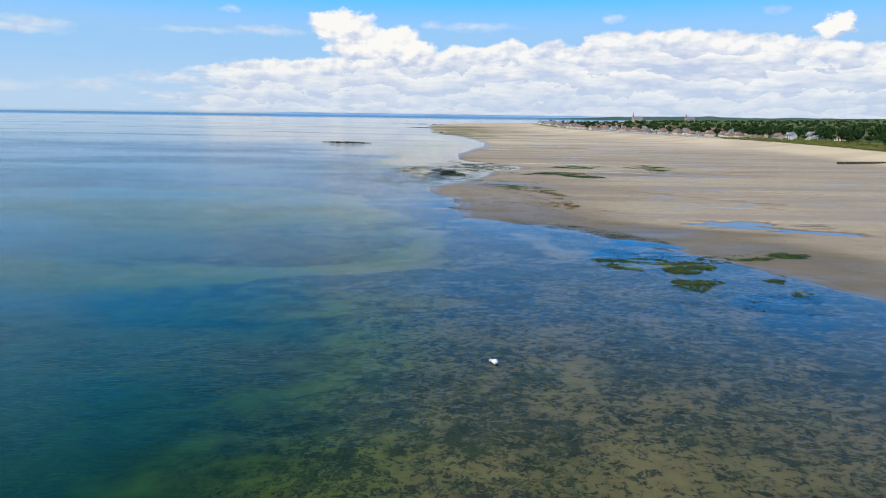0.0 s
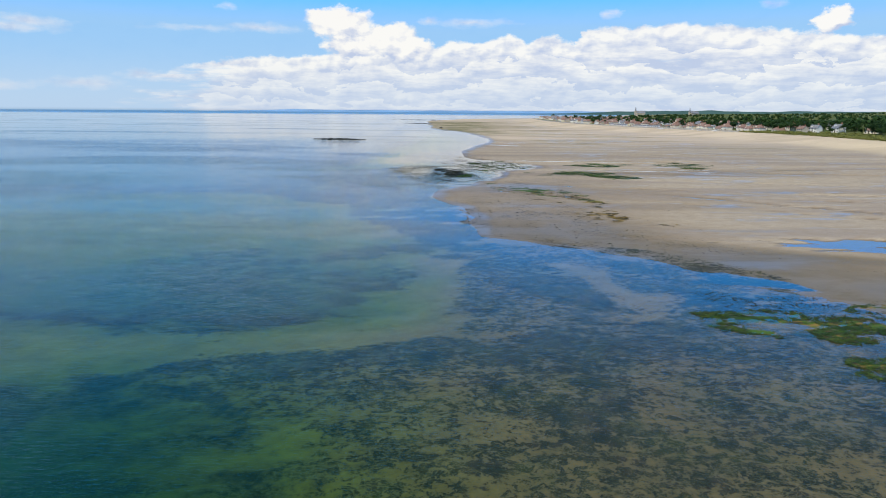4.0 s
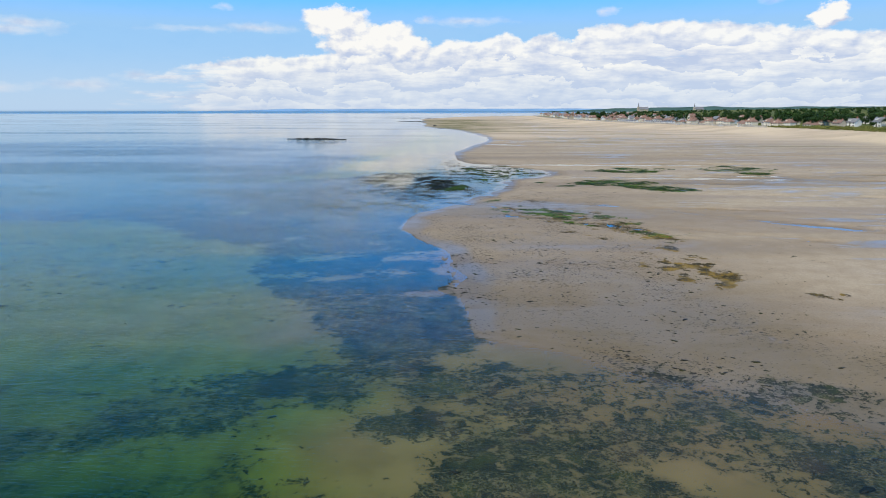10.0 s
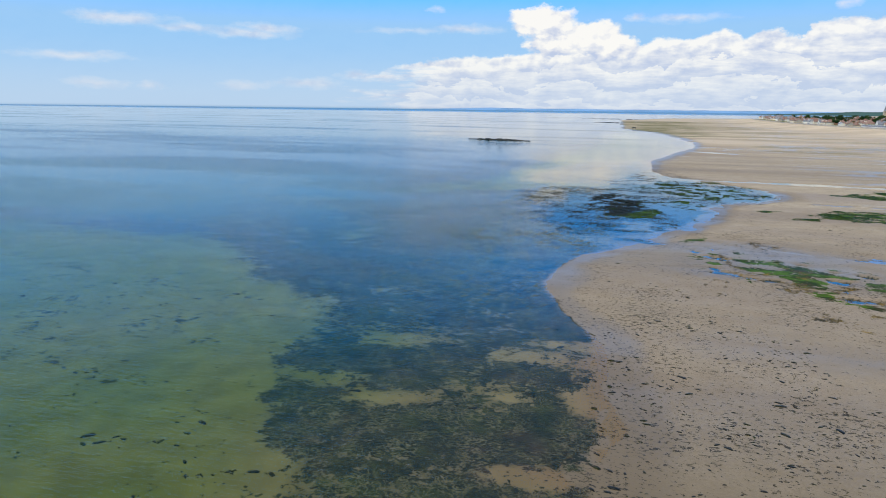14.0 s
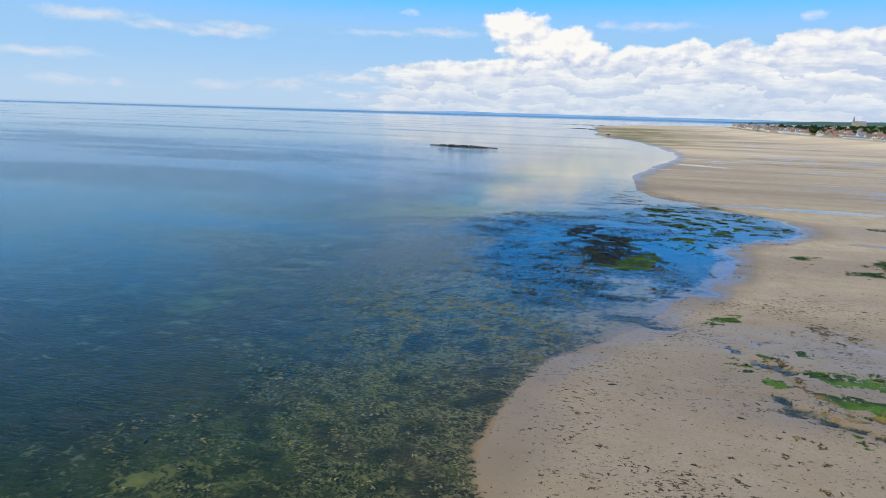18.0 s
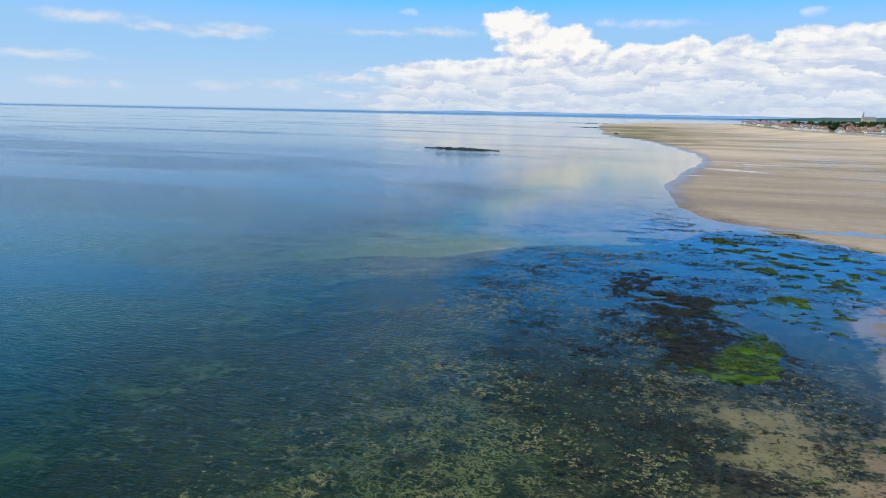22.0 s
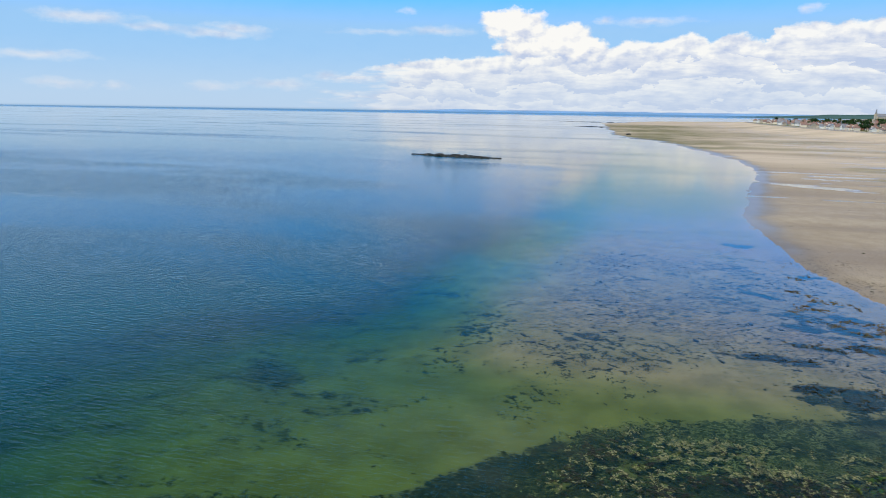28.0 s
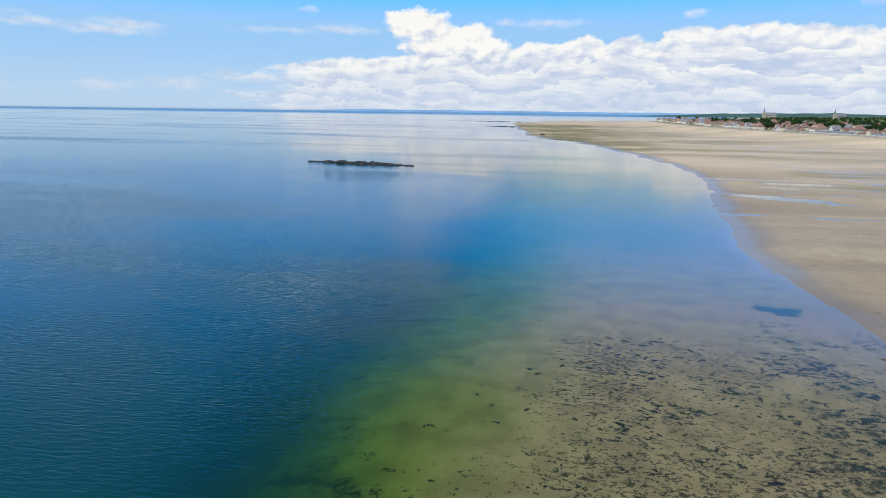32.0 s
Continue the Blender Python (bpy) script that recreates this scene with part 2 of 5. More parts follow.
def patch(x, y, pts, soft=1.0, wild=1.6, size=5.0):
    """1 inside a closed outline with a ragged edge, 0 outside."""
    px, py = np.array(pts, float).T
    out = np.zeros(x.shape)
    reach = soft + wild
    near_ = (x > px.min() - reach) & (x < px.max() + reach) & (y > py.min() - reach) & (y < py.max() + reach)
    u, v = x[near_], y[near_]
    if not u.size:
        return out
    far2, odd = np.full(u.shape, 1e12), np.zeros(u.shape, bool)
    for ax, ay, bx, by in zip(px, py, np.roll(px, -1), np.roll(py, -1)):
        dx, dy = bx - ax, by - ay
        t = np.clip(((u - ax) * dx + (v - ay) * dy) / (dx * dx + dy * dy), 0, 1)
        far2 = np.minimum(far2, (u - ax - t * dx) ** 2 + (v - ay - t * dy) ** 2)
        if dy:
            odd ^= ((ay > v) != (by > v)) & (u < ax + (v - ay) / dy * dx)
    d = np.where(odd, 1, -1) * np.sqrt(far2) + wild * fbm(u + 3.1 * px[0], v, size, 4, 0.6)
    out[near_] = step(d, -soft, soft)
    return out


# outlines of what grows or lies there: x and y
EDGE_X, EDGE_Y = [-80, -39, -34, -25.5, -19, -9, -4, 10, 18, 24, 40], [84, 99, 102, 104.7, 106.6, 110.5, 110, 115, 121, 124.5, 126]
CUT_X, CUT_Y = [-300, -110, -85, -79, -71, -60, -50, -45, -40, -36, -29, -24, -19, -12, 0, 20], [262, 276, 290, 298, 306, 311.5, 314, 319.5, 325, 328.5, 331.5, 332.5, 335, 349, 352, 345]
BED = [(-7.4, 146), (-2, 148), (2.5, 149), (5.3, 144), (5.5, 140), (8.6, 137.8), (12.4, 135.8), (10.8, 129.3), (12, 124.3), (12.2, 117), (-7.6, 117), (-7.4, 125), (-6.8, 133.6)]
BED_SHORE = [(6, 161.5), (10.8, 159.5), (16, 151), (20.4, 144), (24.5, 137), (30, 128), (22, 123), (20, 129), (17.5, 131.5), (15, 138), (12.9, 146), (7.5, 151), (4, 154)]
BARE_PATH = [(5.8, 144), (10.2, 143.6), (11.7, 139.2), (13, 133), (15, 129.6), (17.5, 122), (14.4, 120), (12.9, 126.4), (11.5, 131), (11.5, 135.8), (8.8, 140.2)]
BARE_GREEN = [(-36, 103), (-27.6, 106.5), (-18.4, 111), (-8.8, 113.8), (-9.5, 119), (-10.2, 129.7), (-9.2, 136), (-10, 138), (-11.6, 130), (-13, 124), (-18, 118.5), (-27, 112), (-36, 106)]
BED_DARK = [(-60, 154), (-42, 157), (-29, 159), (-22, 160), (-17, 153), (-17.5, 145), (-14.8, 140), (-14, 131), (-16, 125), (-21, 118), (-34, 110), (-70, 104)]
BARE_OLIVE = [(-110, 216), (-80, 213), (-65, 209), (-49, 217), (-38, 200), (-39, 193), (-31.6, 183), (-25, 176), (-21, 163), (-22, 158), (-27.7, 161), (-33, 158), (-60, 156), (-110, 152)]
BED_SPIT = [(-6, 162), (-5.6, 166), (-7, 174), (-8, 180), (-9, 188), (-9.3, 193), (-13.3, 196.5), (-18.6, 193), (-23.5, 195.6), (-32, 197.5), (-37.6, 195), (-33.5, 185), (-27, 178), (-22, 171), (-18.7, 164), (-14.5, 162), (-11.9, 163.4)]
BED_SPIT_2 = [(-36, 194), (-38, 204), (-42, 212), (-40, 222), (-15, 222), (-13, 209), (-10.5, 203), (-9.5, 192), (-22, 190)]
MEADOW = [(-120, 236), (-72, 232), (-60, 219), (-45, 210), (-34, 205), (-14, 209), (-16, 222), (-15, 246), (0, 262), (22, 330), (22, 370), (-120, 370)]
THIN_MEADOW = [(-16.5, 273), (-10.4, 275), (-7.7, 269.7), (-4, 264), (0, 256), (-4, 248), (-13, 244), (-19.5, 248), (-20.5, 255.4), (-17, 259), (-17.5, 265)]
STILL = [(-44, 313), (-39, 321.5), (-30, 324.5), (-26, 322), (-19, 330), (-14, 346), (-5, 356), (4, 345), (14, 326), (11, 311), (0.8, 307), (0.7, 292), (-3.5, 276), (-3.5, 269), (-8, 266), (-13, 262), (-16, 258), (-20, 256), (-24.5, 260), (-30.6, 267), (-33, 278), (-33, 290), (-40, 297)]
DARK_BANK = [(-26, 301.6), (-23.3, 311.5), (-18.3, 312), (-17, 304.5), (-14, 300.7), (-14.2, 293), (-11.7, 289.8), (-9.2, 291.9), (-8.5, 287.8), (-9.7, 281.6), (-11.9, 278), (-14.9, 277), (-17.9, 279.1), (-20.2, 283), (-19.3, 288), (-22.4, 294.4)]
MATS = [
    [(20.8, 116), (35.8, 121), (43, 126), (58, 129.5), (63.6, 127), (54, 123), (43, 119.4), (42.3, 114.5), (37.4, 110.5), (38.8, 101.6), (33.3, 99.1), (29.7, 102), (31.9, 111.6), (27.3, 113.2)],
    [(46, 109.5), (50.2, 108.7), (47.5, 103.9), (44, 105)], [(46, 101), (50.4, 100.7), (46.9, 98.2)], [(41.7, 86.8), (47.4, 90.5), (43.3, 83.3), (40.8, 83.9)],
    [(-13.9, 351), (-7.6, 352), (4.2, 351), (12.9, 340), (8.6, 336), (0.2, 343), (-11, 345.7)], [(-9.3, 305.6), (-4.5, 306), (-2.3, 300), (-1.9, 295), (-5.1, 292.4), (-7.6, 296.3)],
    [(-2.4, 292.5), (0.8, 293.3), (-1.3, 289.7)], [(-9.1, 274), (-5.6, 274), (-2.5, 278.7), (-3.7, 272.2), (-6.1, 269), (-8.1, 271.7)], [(-5.5, 268.6), (-3.6, 268.5), (-2.4, 265.7), (-4.4, 264.8)],
    [(-6.3, 256), (-2.8, 259.5), (-0.8, 262), (-0.5, 260.5), (-3.4, 254.8)], [(8.8, 296.3), (13.5, 298.2), (10.8, 291)], [(13.4, 289.2), (20, 290), (19, 284), (13, 282.7)],
    [(28, 330), (43, 345), (61, 340), (46, 322)], [(16, 293), (28.7, 305), (42, 301.6), (50, 277), (39.5, 273.6), (30, 287.7)], [(65.7, 340), (82, 352), (95, 338), (84.6, 319), (74.8, 322)],
    [(20, 120), (25, 122.5), (33, 121), (31, 113), (24, 112.5), (20, 115)],
]
SPRINKLED = [(-13, 346), (4.6, 342), (15, 327), (11.5, 314.5), (1.8, 308.8), (-5.7, 307), (-9.2, 316.4), (-12.4, 334)]
GREEN_BANK = [(-14.4, 286), (-10, 291), (-8.8, 287.6), (-9.8, 281.6), (-11.9, 278.2), (-15, 277.2), (-16.5, 279.5)]
WRACKS = [
    [(18, 208), (24.4, 210.5), (24, 200), (28.2, 198.5), (27.5, 187.7), (23.4, 185.2), (19.7, 187.3), (17, 194)], [(28.9, 181.7), (33.5, 184.7), (42, 176), (41, 174), (33.5, 181)],
    [(-5.5, 249.5), (1.2, 244.5), (4.2, 238.5), (10, 228), (8, 227), (3, 236.5), (0, 242.5)], [(2.6, 259), (8, 250.5), (6, 250), (2, 256)], [(-8.2, 231), (-5, 227), (-2, 220), (-3.5, 220), (-7, 226)],
    [(-3.6, 238.7), (-0.1, 240.2), (-1.3, 234), (-3.6, 233)], [(-22, 385), (-16, 384), (-12.4, 358), (-12, 349), (-18, 342), (-20, 346), (-21.7, 357), (-23, 370)],
    [(10, 243), (20, 228), (28, 214), (24.4, 209), (18, 216), (8, 231)], [(6, 262), (12, 252), (10, 251), (4, 259)], [(10, 222), (16, 214), (14, 212), (8, 219)],
]
RUNNEL = [(-4, 255), (6.4, 248), (16.8, 241.3), (25, 227), (28.4, 213), (24.4, 210.5), (19.5, 219), (14.2, 225), (6.2, 232.4), (-0.9, 238.3)]
POOLS = [
    [(22, 119), (26, 128), (32, 139.7), (39.4, 133), (39.7, 126), (35, 122)], [(34, 93.5), (42.8, 102), (51.5, 97.7), (47, 84), (41.8, 78), (36.4, 78), (34.8, 87)],
    [(26.8, 139.8), (31.4, 142), (39, 133.7), (32.7, 123), (25, 125), (18, 121), (23, 128.5)],
]
BROWN_SHELF = [(-47, 327), (-44, 335.5), (-45, 345), (-48, 357), (-42, 366), (-34, 380), (-26, 391), (-21, 388), (-15, 380), (-14, 352), (-19, 333), (-29, 330.5), (-33, 328), (-41, 327)]
BARE_SHELF = [[(-46, 373), (-42, 391), (-35, 396), (-32, 387), (-40, 374.6), (-44, 370)], [(-45, 320), (-42, 323.5), (-36.5, 331.5), (-30, 346), (-21.7, 356), (-20, 338), (-29, 330), (-36, 328)]]


def lie(x, y):
    """Height over the water and how much grows there: grass under water, green mats, brown wrack, loose lumps."""
    s, front = shore_x(y), front_x(y)
    far = step(y, 420, 700)
    e = x - s + (2.6 - 1.2 * step(y, 325, 340)) * fbm(x, y, 16, 4) * (1 + 3 * far) + 5 * fbm(x, y, 60, 2) * far
    sand = 0.10 * (1 - np.exp(-np.maximum(e, 0) / 10)) + np.maximum(e, 0) * 0.004
    sand = sand + 0.02 * fbm(x, y, 9, 3) + 0.05 * far * fbm(x * 0.5, y, 70, 3)
    rise = step(x - front, -55, 4) * 3.9
    inland = 0.010 * np.maximum(x - front - 60, 0) * (1 + 0.4 * fbm(x, y, 400, 3))
    left = np.maximum(-e, 0)
    inner = np.minimum(left, np.maximum(14 + s, 0))
    deep = 0.14 * (1 - np.exp(-left / 4)) + (left - inner) * 0.010 + inner * 0.0025
    xw = x + 9 * fbm(x, y, 26, 3)
    deep = deep + 1.6 * step(-42 - xw, 0, 55) * step(y, 318, 350) + 0.8 * step(-46 - xw, 0, 22) * step(y, 228, 250) * (1 - step(y, 292, 312)) + 1.15 * step(108 - y, 0, 34) * step(-x + 5 * fbm(x, y, 18, 3), -2, 44)
    deep = deep + 0.8 * step(-46 - xw, 0, 48) * step(y, 292, 312) - 0.45 * deep * step(y, 160, 168) * (1 - step(y, 204, 216))
    deep = deep + 1.0 * step(-60 - x, 0, 60) * step(y, 228, 260) + 0.8 * step(-13 - x, 0, 16) * step(y, 108, 118) * (1 - step(y, 128, 150))
    deep = deep + 0.6 * step(left, 25, 75) * step(y, 325, 350) + 0.22 * step(-x, 20, 34) * step(y, 150, 162) * (1 - step(y, 204, 216))
    deep = deep * (1 - 0.72 * step(y, 326, 338) * (1 - step(y, 400, 440)) * (1 - step(left, 16, 36)))
    shelf = step(y, 328, 337) * (1 - step(y, 385, 410)) * step(x + 4 * fbm(x, y, 12, 3), -66, -40)
    deep = deep * (1 - shelf) + (0.03 + 0.0024 * left) * shelf
    deep = deep * (1 - 0.55 * step(x, -22, 4) * (1 - step(y, 158, 168)))
    deep = deep + 0.42 * patch(x, y, BED_DARK, 7, 6, 12) + 0.12 * patch(x, y, BARE_GREEN, 3, 3, 6)
    deep = np.minimum(deep, 4.0) + np.maximum(left - 600, 0) * 0.004
    bed = -deep * (1 + 0.25 * fbm(x, y, 14, 3)) + 0.05 * fbm(x, y, 7, 3)
    z = np.where(e > 0, np.maximum(sand, -0.08), np.minimum(bed, 0.02)) + rise + np.minimum(inland, 14)

    # grass on the bed
    edge = np.interp(x, EDGE_X, EDGE_Y) + 1.8 * fbm(x, y, 7, 4) - y
    right = step(x, -12, 4)
    grass = step(edge, -0.8, 1.6) * (0.66 + 0.10 * right + 0.34 * (1 - step(edge, 5, 10)) * (1 - 0.6 * right) + 0.14 * fbm(x, y, 13, 3))
    grass = np.maximum(grass, (0.62 + 0.24 * fbm(x, y, 9, 3)) * step(x, -12, -6) * step(-edge, -1, 1) * (1 - step(y, 158, 163)))
    for pts, much, soft, wild, size in ((BED, 0.84, 3.2, 4.5, 7), (BED_SHORE, 0.86, 3.0, 4.5, 6), (BED_DARK, 0.62, 6.0, 6.0, 10), (BED_SPIT, 1.12, 3.0, 4.5, 8), (BED_SPIT_2, 1.05, 3.2, 4.5, 8)):
        grass = np.maximum(grass, (much + 0.16 * fbm(x, y, 6, 3)) * patch(x, y, pts, soft, wild, size))
    for cx, cy, rx, ry, turn, much in ((-19.5, 156.5, 4.5, 5, 60, 0.95), (-10, 149, 3.6, 2.4, 0, 0.98), (1.8, 147, 2.4, 2.0, 0, 1.0), (-4, 159, 3.2, 1.8, -20, 0.80), (-13, 158, 3, 2, 0, 0.70), (-31, 150, 7, 5, 0, 0.9), (-34, 160, 4, 1.2, 15, 0.8), (1, 157, 3, 1.4, 0, 0.75), (6, 112, 6, 3, 15, 0.95), (-14, 159, 5, 3.2, 0, 0.98), (-9, 155, 2.6, 3, 0, 0.9), (-24, 153, 5, 2.5, 15, 0.9), (-26, 168, 2.2, 0.7, 0, 0.9), (-24, 172.5, 1.8, 0.6, 0, 0.9)):
        grass = np.maximum(grass, much * blob(x, y, cx, cy, rx, ry, turn, 0.7, 0.8, 4))
    for pts, keep in ((BARE_PATH, 0.15), (BARE_GREEN, 0.38)):
        grass = grass * (1 - (1 - keep) * patch(x, y, pts, 2.0, 3.2, 4))
    olive = patch(x, y, BARE_OLIVE, 1.5, 3.0, 8)
    grass = np.where(olive > 0.02, np.maximum(grass * (1 - olive), olive * (0.16 + 0.26 * fbm(x, y, 18, 4))), grass)
    for cx, cy, rx, ry, turn in ((-14.5, 199.2, 5.5, 2.0, 8), (-27, 199.6, 4.5, 2.2, 5), (-12.2, 180.6, 3.2, 1.2, 10), (-16, 191, 1.6, 0.8, 0), (-31, 190, 4, 1.5, 0), (-14, 203, 4.5, 1.2, 0), (-24, 188, 3, 1.2, 20)):
        grass = grass * (1 - 0.72 * blob(x, y, cx, cy, rx, ry, turn, 0.7, 0.9, 3))
    cut = np.interp(x, CUT_X, CUT_Y) + 1.6 * fbm(x, y, 8, 4)
    mead = (1.10 + 0.18 * fbm(x, y, 13, 3)) * patch(x, y, MEADOW, 3.5, 5.5, 10) * step(cut - y, -0.8, 2.6)
    thin = patch(x, y, THIN_MEADOW, 2.0, 3.5, 5)
    grass = np.maximum(grass, mead * (1 - thin) + thin * (0.44 + 0.25 * fbm(x, y, 5, 3)))
    shelf_f = patch(x, y, BROWN_SHELF, 2.5, 5.0, 12)
    shelf_f = shelf_f * (1 - 0.75 * np.maximum(patch(x, y, BARE_SHELF[0], 2.0, 3.0, 6), patch(x, y, BARE_SHELF[1], 1.5, 2.5, 6)))
    grass = np.maximum(grass, shelf_f * (0.36 + 0.24 * fbm(x, y, 9, 4) + 0.20 * fbm(x, y, 3, 3)))
    grass = np.maximum(grass, (0.24 + 0.30 * fbm(x, y, 16, 4)) * step(-x, 40, 52) * step(y - cut, -1, 2) * (1 - step(y, 350, 375)))
    over = 10 * step(y, 128, 140) * (1 - step(y, 158, 168))
    grass = grass * step(-e + over, -0.9, 0.9)
    # still water round the mats, and pools
    tears = step(fbm(x * 0.35 + 40, y * 1.2, 4.5, 4), -0.12, 0.16)
    torn = step(fbm(x * 0.55, y * 1.1, 2.6, 4), -0.10, 0.22)
    pool = patch(x, y, STILL, 5.0, 6.0, 8) * (1 - thin)
    for pts in POOLS:
        pool = np.maximum(pool, patch(x, y, pts, 1.0, 3.0, 5) * step(fbm(x * 0.5, y, 4, 3), -0.35, -0.05))
    for cx, cy, rx, ry, turn in ((-12, 255, 4, 1.5, -12), (-14, 263, 4, 1.3, 10), (-17, 268, 4, 2, 10), (-9, 267, 2.2, 1.5, 0), (-21, 353, 1.8, 0.9, -20), (-16.1, 357.8, 2.6, 0.8, -8), (-20.6, 347.1, 2.4, 0.8, -12),
                                 (-16.9, 353.5, 2.0, 1.0, -10), (-17.2, 348.4, 2.6, 1.0, -8), (-20.4, 336, 4.0, 2.2, -10), (-23.5, 394.4, 2.5, 1.6, -20), (-23.4, 364.5, 2.2, 1.1, -40), (-16.3, 375.7, 1.6, 1.0, 0), (-26, 343, 3, 1, 0)):
        pool = np.maximum(pool, 0.95 * blob(x, y, cx, cy, rx, ry, turn, 0.3, 0.9, 2.0))
    run = patch(x, y, RUNNEL, 2.6, 4.5, 6)
    streak = fbm(x * 0.75, y * 1.1 + x * 0.3, 2.6, 3)
    pool = np.maximum(pool, run * step(streak, 0.22, 0.40))
    # green mats and brown wrack that stand out of the water, torn into strips
    mat = patch(x, y, DARK_BANK, 1.6, 3.0, 3.5) * (0.60 + 0.40 * torn)
    mat = np.maximum(mat, patch(x, y, GREEN_BANK, 0.6, 1.6, 3) * (0.75 + 0.25 * torn))
    for k, pts in enumerate(MATS):
        mat = np.maximum(mat, (0.95 if k < 12 else 1.05) * patch(x, y, pts, 0.8, 2.6, 3.5) * (0.75 + 0.25 * tears if k < 4 or k > 11 else 0.40 + 0.60 * tears) * (0.55 + 0.45 * torn))
    mat = np.maximum(mat, 0.80 * patch(x, y, SPRINKLED, 1.5, 4, 6) * step(fbm(x * 0.8 + 5, y * 1.1, 1.7, 3), 0.05, 0.35))
    mat = np.maximum(mat, 0.62 * patch(x, y, STILL, 2.5, 4, 6) * step(fbm(x * 0.8 + 9, y * 1.1, 1.6, 3), 0.12, 0.45) * step(x, -36, -22) * step(fbm(x, y, 11, 2), -0.3, 0.1))
    mat = np.maximum(mat, 0.95 * run * step(-streak, -0.12, 0.18))
    brown = np.zeros_like(z)
    for k, pts in enumerate(WRACKS):
        brown = np.maximum(brown, (1.35 if k == 0 else 0.55 if k == 6 else 0.95) * patch(x, y, pts, 1.6, 3.0, 4) * (0.35 + 0.65 * step(fbm(x, y, 1.8, 3), -0.15, 0.25)))
    brown = np.maximum(brown, 0.80 * run * step(fbm(x + 30, y, 1.9, 3), -0.05, 0.30))
    for pts in MATS[:4]:
        brown = np.maximum(brown, 0.8 * patch(x, y, pts, 1.2, 2.5, 5))
    algae = np.zeros_like(z)
    for cx, cy, rx, ry, turn in ((-55, 840, 40, 60, 0), (0, 900, 70, 35, -5), (-50, 1020, 60, 70, 0), (60, 800, 50, 22, 0), (30, 700, 50, 20, -2), (-20, 760, 50, 35, -12), (80, 560, 60, 10, 0), (55, 520, 26, 8, -5), (20, 960, 60, 40, -5), (100, 640, 60, 10, -8), (140, 470, 40, 7, -3), (-40, 1200, 90, 90, 0)):
        algae = np.maximum(algae, blob(x, y, cx, cy, rx, ry, turn, 0.6, 0.9, 20))
    grass = np.maximum(grass, 0.95 * pool * (y > 70))
    # thin sheets of water left on the flat
    for cx, cy, rx, ry, turn, much in ((45, 357, 52, 4.5, 0, 1.0), (95, 321, 34, 6, 0, 1.0), (62, 309, 30, 3, -4, 0.9), (70, 292, 30, 2.5, -8, 0.9), (62, 222, 36, 2.2, -38, 0.9), (58, 160, 30, 3.5, -14, 0.9), (5, 495, 15, 4, -40, 1.0), (60, 512, 28, 2, 0, 0.9),
                                       (110, 262, 50, 2.2, -8, 0.8), (120, 300, 60, 3, -6, 0.8), (15, 470, 22, 1.2, -4, 0.9), (150, 400, 70, 4, -3, 0.7), (85, 316, 30, 6, -3, 0.9), (110, 345, 70, 2.5, -2, 0.9), (75, 240, 60, 1.6, -12, 0.9), (62, 205, 30, 1.6, -30, 0.9), (120, 215, 60, 1.8, -14, 0.9), (66, 165, 16, 5, -8, 1.0), (40, 530, 40, 3, 0, 0.8), (22, 503, 16, 1.4, -12, 1.0), (45, 519, 30, 1.4, 0, 1.0), (25, 541, 34, 1.6, 0, 1.0), (80, 534, 44, 1.6, 2, 1.0), (10, 462, 26, 0.8, -2, 1.0), (95, 512, 40, 1.2, -2, 0.9), (15, 516, 9, 2.0, -30, 1.0)):
        pool = np.maximum(pool, much * blob(x, y, cx, cy, rx, ry, turn, 0.35, 0.9, 7) * (0.3 + 0.7 * step(fbm(x * 0.2, y, 4, 3), -0.25, 0.1)))
    brown = np.maximum(brown, 0.42 * step(e, 6, 14) * (1 - step(e, 20, 40)) * step(y, 170, 190) * (1 - step(y, 250, 270)) * step(fbm(x, y, 12, 3), 0.0, 0.5))
    # the beds thin out and thicken
    patchy = 0.40 - 0.28 * step(y, 212, 225)
    grass = grass * (0.98 + 0.20 * fbm(x, y, 11, 3) + patchy * fbm(x + 70, y, 4.2, 3))
    shallow = (z < 1.1) & (z > -0.6)
    z = np.where(shallow, z * (1 - pool) + np.minimum(z, -0.07 - 0.05 * grass) * pool, z)
    stand = step(mat, 0.45, 0.75) * (y < 420) * (y > 60)
    z = np.where(z < 0.9, z * (1 - stand) + stand * np.maximum(z, 0.025 + 0.16 * fbm(x * 0.8, y, 1.7, 3, 0.65)), z)
    return z, grass, mat, brown, pool, e, algae


# ---- materials ----
def material(name):
    mat = bpy.data.materials.new(name)
    mat.use_nodes = True
    return mat, Nodes(mat.node_tree)


